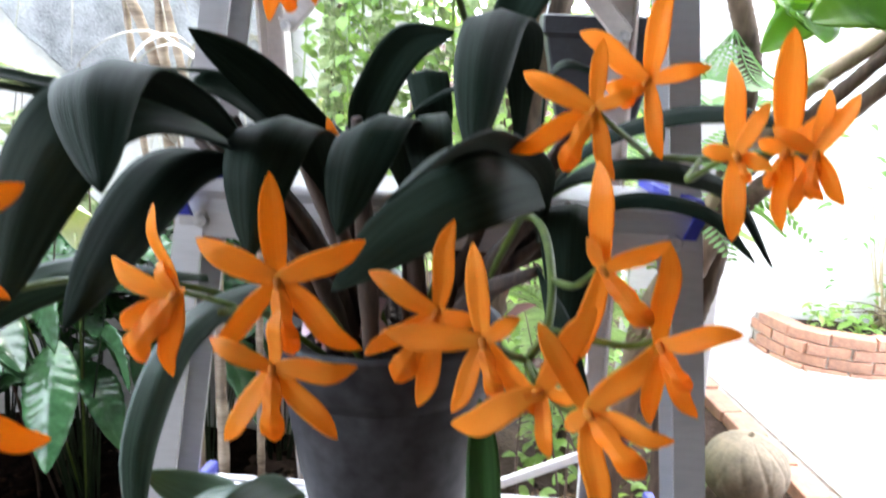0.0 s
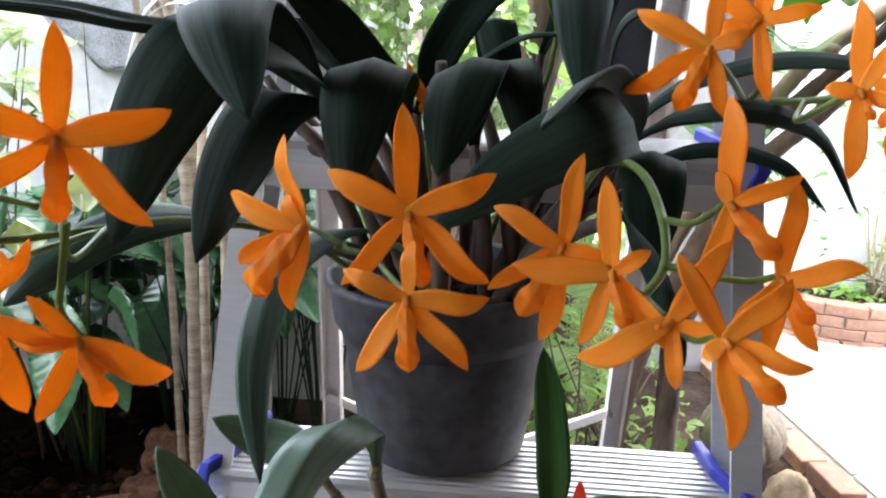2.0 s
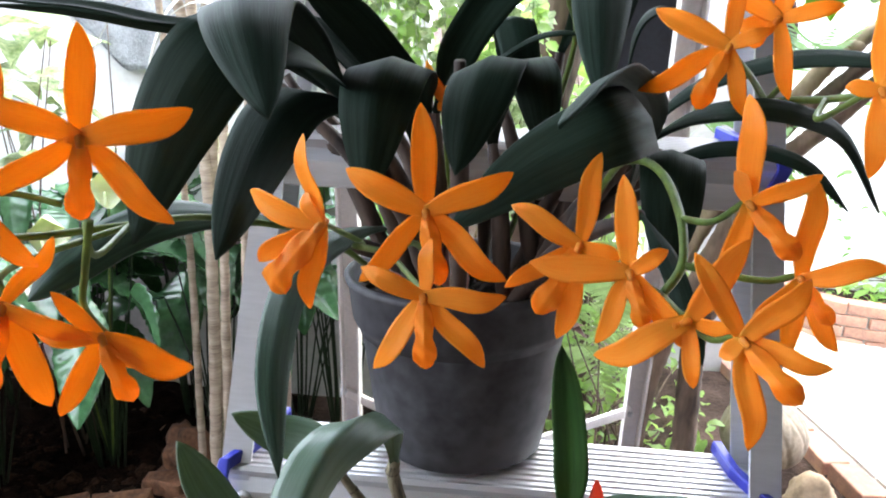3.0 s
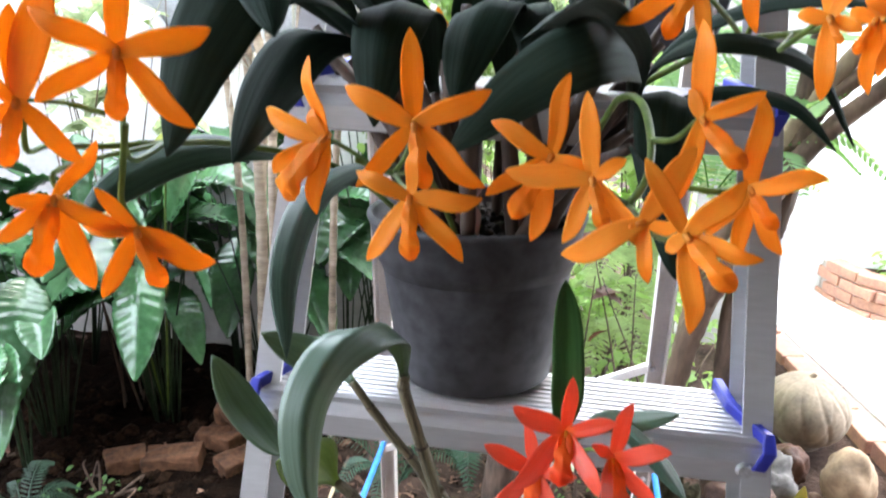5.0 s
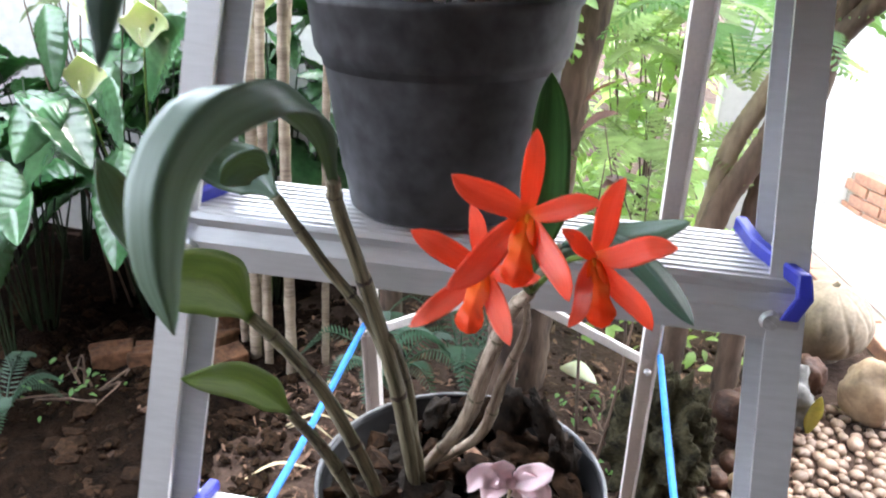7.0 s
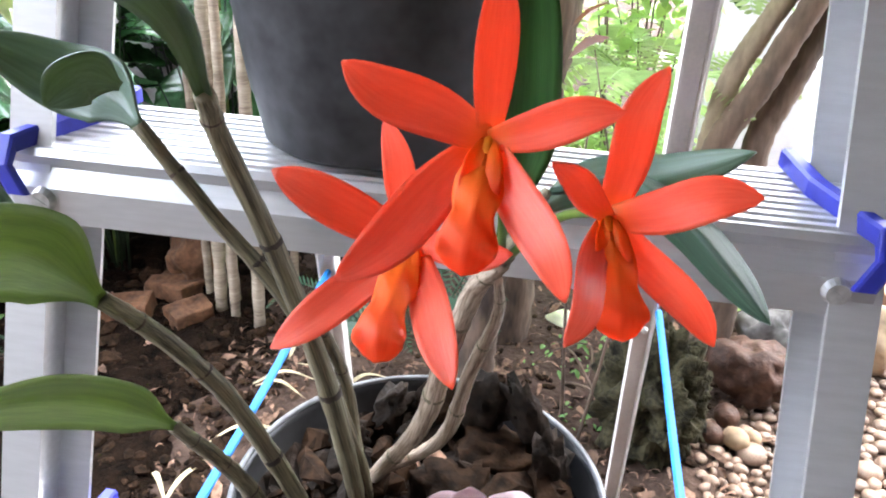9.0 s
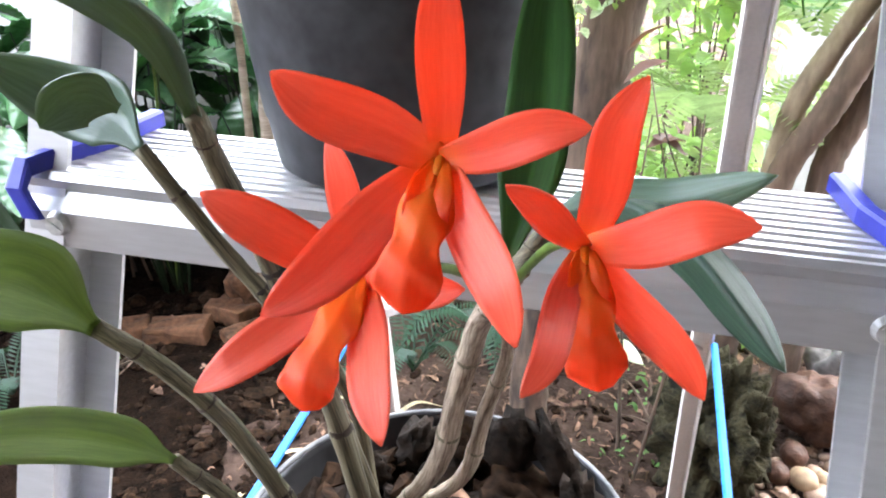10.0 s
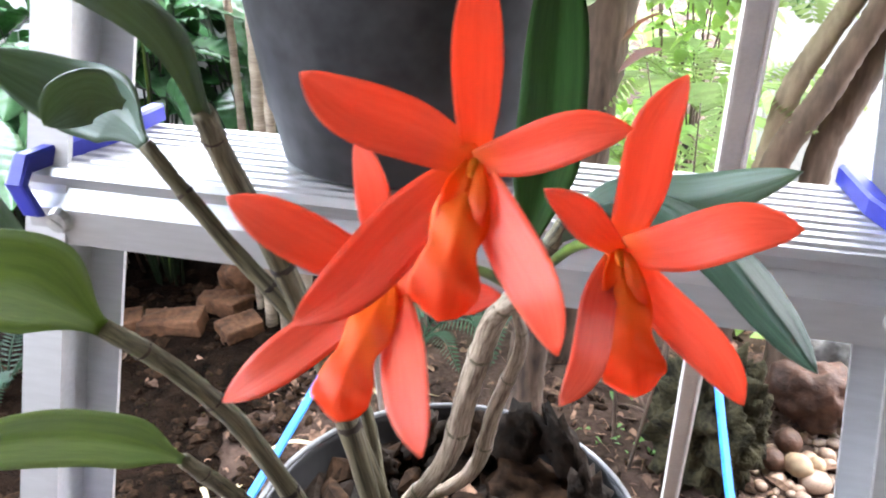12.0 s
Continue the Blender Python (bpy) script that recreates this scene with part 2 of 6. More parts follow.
    # lit copy of the fern green: sunlight is put into the paler lime
    "fern_lit": mat("sunlit_lime_fern", (0.30, 0.42, 0.15), 0.5, dark=(0.11, 0.21, 0.06), scale=14, bump=0.1, depth=0.001, translucent=0.35, glow_colour=(0.52, 0.62, 0.22), vary=0.6),
    "pillar": mat("dull_mauve_plaster", (0.5, 0.46, 0.46), 0.85, scale=1.5, fine=30, amount=0.2, bump=0.1, depth=0.003),
    # pale grey that paints the sky's reflection on a black plastic rim
    "rim": mat("sky_sheen_rim", (0.22, 0.225, 0.24), 0.4, dark=(0.04, 0.04, 0.043), scale=25, fine=90, bump=0.1, depth=0.0006),
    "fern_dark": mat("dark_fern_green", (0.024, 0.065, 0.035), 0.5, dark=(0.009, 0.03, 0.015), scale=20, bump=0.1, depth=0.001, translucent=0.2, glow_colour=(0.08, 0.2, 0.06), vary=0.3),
    "broad": mat("broad_tropical_leaf", (0.17, 0.33, 0.07), 0.4, dark=(0.08, 0.19, 0.045), scale=8, fine=60, bump=0.15, depth=0.002, translucent=0.5, glow_colour=(0.45, 0.68, 0.1), vary=0.35),
    "palm": mat("silver_palm_leaf", (0.35, 0.42, 0.38), 0.4, scale=15, amount=0.3, bump=0.1, depth=0.001, translucent=0.2),
    "maroon": mat("maroon_leaf", (0.075, 0.026, 0.018), 0.5, scale=20, bump=0.1, depth=0.001, translucent=0.25, glow_colour=(0.2, 0.06, 0.03)),
    "dark_plastic": mat("dark_hanging_pot", (0.02, 0.024, 0.032), 0.5, scale=15, bump=0.1, depth=0.001),
    "net": mat("grey_shade_cloth", (0.66, 0.67, 0.685), 0.8, dark=(0.27, 0.275, 0.285), scale=9, fine=140, bump=1.0, depth=0.01, spec=0.2),
}


# ---------------------------------------------------------------- mesh helpers
def part(name, bm, material, parent=None, label="", smooth=False):
    """Links a bmesh as one mesh object under a thing or part."""
    me = bpy.data.meshes.new(name)
    bm.to_mesh(me)
    bm.free()
    me.materials.append(material)
    if smooth:
        for p in me.polygons:
            p.use_smooth = True
    ob = new(name, me)
    if parent is not None:
        ob.parent = parent
    if label:
        ob["label"] = label
    return ob


def thing(name, at, label, category, group="", kind=""):
    e = new(name)
    e.empty_display_size = 0.05
    e.location = at
    return tagged(e, label, category, group, kind)


def rel(parent, p):
    """A world point in the frame of an unturned thing."""
    return Vector(p) - Vector(parent.location)


def frame_of(d, up):
    d = Vector(d).normalized()
    side = d.cross(Vector(up))
    if side.length < 1e-5:
        side = d.cross(Vector((1, 0, 0)))
    side.normalize()
    return side, side.cross(d).normalized(), d


def prism(bm, profile, p0, p1, u, v):
    """Extrudes a closed profile of (a, b) along p0 to p1, a along u and b along v."""
    rings = []
    for p in (p0, p1):
        rings.append([bm.verts.new(Vector(p) + Vector(u) * a + Vector(v) * b) for a, b in profile])
    n = len(profile)
    for i in range(n):
        bm.faces.new((rings[0][i], rings[0][(i + 1) % n], rings[1][(i + 1) % n], rings[1][i]))
    bm.faces.new(rings[0][::-1])
    bm.faces.new(rings[1])
    bmesh.ops.recalc_face_normals(bm, faces=bm.faces[:])


def box(bm, lo, hi, bevel=0.0):
    lo, hi = Vector(lo), Vector(hi)
    made = bmesh.ops.create_cube(bm, size=1.0, matrix=Matrix.LocRotScale((lo + hi) / 2, None, hi - lo))
    if bevel:
        edges = {e for v in made["verts"] for e in v.link_edges}
        bmesh.ops.bevel(bm, geom=list(edges), offset=bevel, segments=2, affect="EDGES", profile=0.6)


def spline(points, steps):
    """A smooth curve through the points (Catmull-Rom)."""
    pts = [Vector(p) for p in points]
    if len(pts) == 2:
        return [pts[0].lerp(pts[1], i / steps) for i in range(steps + 1)]
    ext = [pts[0] * 2 - pts[1]] + pts + [pts[-1] * 2 - pts[-2]]
    out, seg = [], len(pts) - 1
    for i in range(steps + 1):
        s = min(i / steps * seg, seg - 1e-6)
        k, t = int(s), s - int(s)
        a, b, c, d = ext[k:k + 4]
        out.append(0.5 * ((2 * b) + (c - a) * t + (2 * a - 5 * b + 4 * c - d) * t * t + (3 * b - a - 3 * c + d) * t ** 3))
    return out


def tube(bm, points, radii, sides=8, steps=12, wobble=0.0, rng=None, rings=0.0):
    """A tapered round stem along a curve."""
    cs = spline(points, steps)
    last, up = None, Vector((0.3, 0.2, 1))
    uv = bm.loops.layers.uv.verify()
    for i, c in enumerate(cs):
        d = cs[min(i + 1, steps)] - cs[max(i - 1, 0)]
        s, u, _ = frame_of(d, up)
        f = i / steps * (len(radii) - 1)
        k = min(int(f), len(radii) - 2) if len(radii) > 1 else 0
        r = radii[0] if len(radii) == 1 else radii[k] + (radii[k + 1] - radii[k]) * (f - k)
        if rings and i % 2:
            r *= 1 - rings
        ring = []
        for j in range(sides):
            a = 2 * math.pi * j / sides
            q = r * (1 + (rng.uniform(-wobble, wobble) if rng else 0))
            ring.append(bm.verts.new(c + s * math.cos(a) * q + u * math.sin(a) * q))
        if last:
            for j in range(sides):
                f = bm.faces.new((last[j], last[(j + 1) % sides], ring[(j + 1) % sides], ring[j]))
                for l, (p, q) in zip(f.loops, ((j, i - 1), (j + 1, i - 1), (j + 1, i), (j, i))):
                    l[uv].uv = (p / sides, q / steps)
        else:
            bm.faces.new(ring[::-1])
        last = ring
    bm.faces.new(last)


def lathe(bm, profile, centre=(0, 0, 0), sides=40, wobble=None):
    """Turns a profile of (radius, height) round a vertical axis."""
    c = Vector(centre)
    last = None
    for r, h in profile:
        ring = []
        for j in range(sides):
            a = 2 * math.pi * j / sides
            q = r * (1 + (wobble(a, h) if wobble else 0))
            ring.append(bm.verts.new(c + Vector((math.cos(a) * q, math.sin(a) * q, h))))
        if last:
            for j in range(sides):
                bm.faces.new((last[j], last[(j + 1) % sides], ring[(j + 1) % sides], ring[j]))
        last = ring
    return last


def blade(bm, points, width, across, shape="strap", fold=0.25, cols=4, steps=14, thick=0.0012, ripple=0.0, waves=19.0, pinnate=False):
    """A leaf or petal along a curve, with a keeled midrib and a little thickness. across: roughly the way from edge to edge."""
    across = Vector(across)
    cs = spline(points, steps)
    grid = []
    for i, c in enumerate(cs):
        s = i / steps
        d = cs[min(i + 1, steps)] - cs[max(i - 1, 0)]
        d.normalize()
        side = across - d * across.dot(d)
        if side.length < 0.05:
            side = d.orthogonal()
        side.normalize()
        up = side.cross(d)
        if shape == "strap":
            k = min(1, s / 0.34)
            w = (0.2 + 0.8 * k * k * (3 - 2 * k)) * (1 - max(0, (s - 0.5) / 0.5) ** 2.6) ** 0.85
        elif shape == "oval":
            w = max(0.05, math.sin(math.pi * min(1, s * 0.97 + 0.03)) ** 0.75)
        elif shape == "petal":
            w = max(0.04, 1.06 * math.sin(math.pi * min(1, 0.15 + 0.85 * s)) ** 0.72 * (0.72 + 0.34 * s))
        elif shape == "lip":
            k = min(1, s / 0.34)
            w = 0.42 + 0.42 * k * k * (3 - 2 * k) - 0.16 * math.exp(-((s - 0.50) / 0.09) ** 2) + 0.16 * min(1, max(0, (s - 0.5) / 0.2))
            w *= max(0, 1 - max(0, (s - 0.70) / 0.30) ** 2.4) ** 0.5
        elif shape == "grass":
            w = min(1, 0.5 + 2 * s) * (1 - s ** 2.5)
        else:
            w = (1 - s) ** 0.6 * min(1, 0.25 + 5 * s)
        w = max(w, 0.02)
        row = []
        for j in range(cols + 1):
            x = 2 * j / cols - 1
            lift = fold * (abs(x) - 0.35) * width * 0.5 * w
            if ripple:
                lift += ripple * width * math.sin(s * waves - (abs(x) * 5 if pinnate else -x * 2.5)) * abs(x) * w
            row.append(c + side * x * width * 0.5 * w + up * lift)
        grid.append((row, up))
    made, where = [], {}
    top = [[bm.verts.new(p) for p in row] for row, up in grid]
    if thick:
        low = [[bm.verts.new(p - up * thick) for p in row] for row, up in grid]
    for i in range(steps):
        for j in range(cols):
            made.append(bm.faces.new((top[i][j], top[i][j + 1], top[i + 1][j + 1], top[i + 1][j])))
            if thick:
                made.append(bm.faces.new((low[i][j], low[i + 1][j], low[i + 1][j + 1], low[i][j + 1])))
        if thick:
            made.append(bm.faces.new((top[i][0], top[i + 1][0], low[i + 1][0], low[i][0])))
            made.append(bm.faces.new((top[i][cols], low[i][cols], low[i + 1][cols], top[i + 1][cols])))
    if thick:
        for i in (0, steps):
            for j in range(cols):
                a, b, c2, d2 = top[i][j], top[i][j + 1], low[i][j + 1], low[i][j]
                made.append(bm.faces.new((a, d2, c2, b) if i == 0 else (a, b, c2, d2)))
    for rows in (top, low) if thick else (top,):
        for i, row in enumerate(rows):
            for j, v in enumerate(row):
                where[v] = (j / cols, i / steps)
    uv = bm.loops.layers.uv.verify()
    for f in made:
        for l in f.loops:
            l[uv].uv = where[l.vert]


def lump(bm, centre, size, rng, rough=0.15, sub=3, flat=0.0, freq=1.6):
    """An uneven stone."""
    made = bmesh.ops.create_icosphere(bm, subdivisions=sub, radius=1.0)
    off = Vector((rng.uniform(-50, 50), rng.uniform(-50, 50), rng.uniform(-50, 50)))
    turn = Matrix.Rotation(rng.uniform(0, 6.28), 3, "Z")
    for v in made["verts"]:
        n = v.co.normalized()
        k = 1 + rough * (noise.noise(n * freq + off) * 1.4 + 0.5 * noise.noise(n * freq * 3 + off))
        p = Vector((n.x * size[0], n.y * size[1], n.z * size[2])) * k
        if flat and p.z < -size[2] * flat:
            p.z = -size[2] * flat
        v.co = turn @ p + Vector(centre)


# ---------------------------------------------------------------- ground, walls
def ground_height(x, y):
    bump = 0.02 * noise.noise(Vector((x * 1.3, y * 1.3, 3.0))) + 0.012 * noise.noise(Vector((x * 5, y * 5, 8.0)))
    bed = 1 - min(1, max(0, (x - 0.75 - 0.18 * (y - 2.2)) / 0.3))
    return bump * (0.25 + 0.75 * bed) - 0.02


def build_ground():
    bm = bmesh.new()
    xs = [-60, -20, -8] + [-4 + 0.08 * i for i in range(101)] + [8, 20, 60]
    ys = [-60, -20, -6, -2] + [-1 + 0.08 * i for i in range(96)] + [12, 25, 60]
    grid = [[bm.verts.new((x, y, ground_height(x, y) if -4 <= x <= 4.1 and -1.5 <= y <= 7 else -0.02)) for y in ys] for x in xs]
    for i in range(len(xs) - 1):
        for j in range(len(ys) - 1):
            bm.faces.new((grid[i][j], grid[i + 1][j], grid[i + 1][j + 1], grid[i][j + 1]))
    tagged(part("ground", bm, M["earth"], smooth=True), "dark brown damp garden earth", "ground", kind="structure")


build_ground()


def build_shaded_soil():
    """A soil sheet, heaped a little over the garden earth; its near-black colour paints the shade under the lilies."""
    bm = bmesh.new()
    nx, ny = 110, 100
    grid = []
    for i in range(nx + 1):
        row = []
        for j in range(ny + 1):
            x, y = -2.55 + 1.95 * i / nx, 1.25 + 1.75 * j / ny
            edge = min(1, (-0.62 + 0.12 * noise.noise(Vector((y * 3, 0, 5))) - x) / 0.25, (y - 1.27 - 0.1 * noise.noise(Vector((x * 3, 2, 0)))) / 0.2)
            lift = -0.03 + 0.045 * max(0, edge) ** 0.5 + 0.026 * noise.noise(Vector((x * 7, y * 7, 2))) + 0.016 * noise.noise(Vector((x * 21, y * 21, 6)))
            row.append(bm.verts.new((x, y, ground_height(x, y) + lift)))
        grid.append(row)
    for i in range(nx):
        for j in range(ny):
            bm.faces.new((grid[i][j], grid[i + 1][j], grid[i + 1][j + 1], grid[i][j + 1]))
    tagged(part("shaded_soil", bm, M["shaded_soil"], None, "", True), "soil under the peace lilies, their shade put into its dark colour", "soil", kind="stuff")


build_shaded_soil()


def build_walls():
    bm = bmesh.new()
    box(bm, (-6.0, 3.02, -0.1), (-0.30, 3.2, 1.82), 0.01)
    tagged(part("wall_back", bm, M["concrete"]), "weathered grey rendered garden wall behind the plants", "wall", kind="structure")
    bm = bmesh.new()
    box(bm, (0.9, 4.27, -0.1), (7.0, 4.42, 3.0), 0.01)
    tagged(part("wall_white", bm, M["white_wall"]), "bright white painted wall behind the brick planter", "wall", kind="structure")
    bm = bmesh.new()
    box(bm, (0.60, 3.5, -0.1), (0.98, 3.62, 2.9), 0.008)
    tagged(part("wall_pillar", bm, M["pillar"]), "pale painted pillar beside the ferns", "pillar", kind="structure")


build_walls()


# ---------------------------------------------------------------- the ladder
PITCH, LEAN_Y, TAPER = 0.283, 0.29, 0.0635


def front_y(z):
    return 0.79 + LEAN_Y * (z - 1.104)


def half_width(z):
    return 0.2225 + TAPER * (1.104 - z)


def build_ladder():
    lad = thing("step_ladder", (0, 1.1, 0), "tall aluminium step ladder with ribbed treads and blue end caps", "ladder")
    top = 2.06
    for s in (-1, 1):
        p0 = Vector((s * (half_width(0) + 0.022), front_y(0), 0.0))
        p1 = Vector((s * (half_width(top) + 0.022), front_y(top), top))
        u, v = Vector((-s, 0, 0)), Vector((0, 1, -LEAN_Y)).normalized()
        w, dpt, t = 0.026, 0.062, 0.003
        prof = [(0, 0), (w, 0), (w, 0.004), (t, 0.004), (t, dpt * 0.45), (t + 0.002, dpt * 0.5), (t, dpt * 0.55), (t, dpt - 0.003), (w, dpt - 0.003), (w, dpt), (0, dpt)]
        bm = bmesh.new()
        prism(bm, prof, rel(lad, p0), rel(lad, p1), u, v)
        part("front_rail", bm, M["aluminium"], lad)
        bm = bmesh.new()
        box(bm, rel(lad, p0 + Vector((-0.022, -0.006, 0))), rel(lad, p0 + Vector((0.022, 0.06, 0.05))), 0.006)
        part("rubber_foot", bm, M["black_pot"], lad, "black rubber foot")
        # rear leg
        q0, q1 = (Vector((0.272, 1.71, 0)), Vector((0.138, 0.865, 1.995))) if s > 0 else (Vector((-0.285, 1.70, 0)), Vector((-0.158, 0.865, 1.995)))
        uu, vv, dd = frame_of(q1 - q0, (0, -1, 0))
        bm = bmesh.new()
        prism(bm, [(-0.014, -0.012), (0.014, -0.012), (0.014, 0.012), (0.011, 0.012), (0.011, -0.009), (-0.011, -0.009), (-0.011, 0.012), (-0.014, 0.012)], rel(lad, q0), rel(lad, q1), uu, vv)
        part("rear_leg", bm, M["leg"], lad, "pale aluminium rear leg")
    for step in range(1, 8):
        z = PITCH * step - (0.018 if step > 5 else 0)
        h, yf = half_width(z) + 0.02, front_y(z) - 0.006
        prof = [(0.0, -0.046), (-0.004, -0.044), (-0.004, -0.022), (0.004, -0.012), (0.0, -0.004), (0.003, 0.0)]
        n = 9
        for i in range(n):
            a = 0.006 + i * 0.0086
            prof += [(a, 0.0), (a + 0.0012, 0.0017), (a + 0.0052, 0.0017), (a + 0.0064, 0.0)]
        prof += [(0.086, 0.0), (0.088, -0.004), (0.088, -0.03), (0.085, -0.03), (0.085, -0.006), (0.006, -0.006), (0.004, -0.044)]
        bm = bmesh.new()
        prism(bm, prof, rel(lad, (-h, yf, z)), rel(lad, (h, yf, z)), (0, 1, 0), (0, 0, 1))
        tread = part("tread", bm, M["aluminium"], lad, "ribbed aluminium tread")
        for s in (-1, 1):
            bm = bmesh.new()
            e = s * (half_width(z) - 0.004)
            path = [(e - s * 0.010, yf + 0.088, z + 0.004), (e - s * 0.004, yf + 0.045, z + 0.004), (e + s * 0.010, yf + 0.012, z + 0.003), (e + s * 0.020, yf - 0.004, z + 0.001), (e + s * 0.021, yf - 0.011, z - 0.006), (e + s * 0.014, yf - 0.011, z - 0.024)]
            u0 = Vector((1, 0, 0))
            rings = []
            for i, p in enumerate(path):
                up = Vector((0, 0, 1)) if i < 4 else Vector((0, -1, 0.3))
                wide, tall = (0.0048, 0.0085) if i < 4 else (0.0056, 0.0030)
                c = rel(lad, p)
                rings.append([bm.verts.new(c + u0 * a + up * b) for a, b in ((-wide, -0.002), (wide, -0.002), (wide, tall * 0.8), (wide * 0.7, tall), (-wide * 0.7, tall), (-wide, tall * 0.8))])
            for ra, rb in zip(rings, rings[1:]):
                for k in range(6):
                    bm.faces.new((ra[k], ra[(k + 1) % 6], rb[(k + 1) % 6], rb[k]))
            bm.faces.new(rings[0][::-1])
            bm.faces.new(rings[-1])
            bmesh.ops.recalc_face_normals(bm, faces=bm.faces[:])
            part("end_cap", bm, M["blue_plastic"], lad, "blue plastic tread cap")
            bm = bmesh.new()
            bc = rel(lad, (s * half_width(z), yf - 0.006, z - 0.029))
            bmesh.ops.create_cone(bm, cap_ends=True, segments=16, radius1=0.008, radius2=0.006, depth=0.005, matrix=Matrix.LocRotScale(bc, Euler((radians(90), 0, 0)), None))
            bmesh.ops.create_cube(bm, size=1, matrix=Matrix.LocRotScale(bc + Vector((0, -0.0026, 0)), Euler((0, 0.6, 0)), (0.009, 0.0012, 0.0016)))
            part("screw", bm, M["steel"], lad, "zinc screw head")

    def flat_bar(a, b, name, w=0.016):
        uu, vv, dd = frame_of(Vector(b) - Vector(a), (0, -1, 0))
        bm = bmesh.new()
        prism(bm, [(-w / 2, -0.002), (w / 2, -0.002), (w / 2, 0.002), (w / 2 - 0.002, 0.004), (-w / 2 + 0.002, 0.004), (-w / 2, 0.002)], rel(lad, a), rel(lad, b), uu, vv)
        part(name, bm, M["leg"], lad)

    flat_bar((-0.238, 1.315, 0.93), (0.226, 1.43, 0.667), "cross_brace")
    flat_bar((0.205, 1.308, 0.94), (-0.248, 1.412, 0.66), "cross_brace")
    for s in (-1, 1):
        flat_bar((s * 0.170, 1.040, 1.55), (s * 0.06, 1.0, 1.665), "cross_brace", 0.02)
        bm = bmesh.new()
        tube(bm, [rel(lad, (s * 0.240, 1.40, 0.70)), rel(lad, (s * 0.240, 1.05, 0.692)), rel(lad, (s * 0.247, 0.74, 0.69))], [0.005], 8, 10)
        part("spreader_cord", bm, M["cord"], lad, "bright blue spreader cord")
        for p in ((s * 0.22 - 0.018, 1.305, 0.935), (s * 0.238 - 0.012, 1.405, 0.663), (s * 0.169, 1.030, 1.55)):
            bm = bmesh.new()
            bmesh.ops.create_cone(bm, cap_ends=True, segments=10, radius1=0.006, radius2=0.004, depth=0.006, matrix=Matrix.LocRotScale(rel(lad, p), Euler((radians(90), 0, 0)), None))
            part("rivet", bm, M["steel"], lad)


build_ladder()


# ---------------------------------------------------------------- pots
TREAD_TOP = PITCH * 4 + 0.0017
POT = Vector((-0.034, 0.868, TREAD_TOP + 0.001))
PAN = Vector((0.009, 0.775, PITCH * 3 + 0.0020))


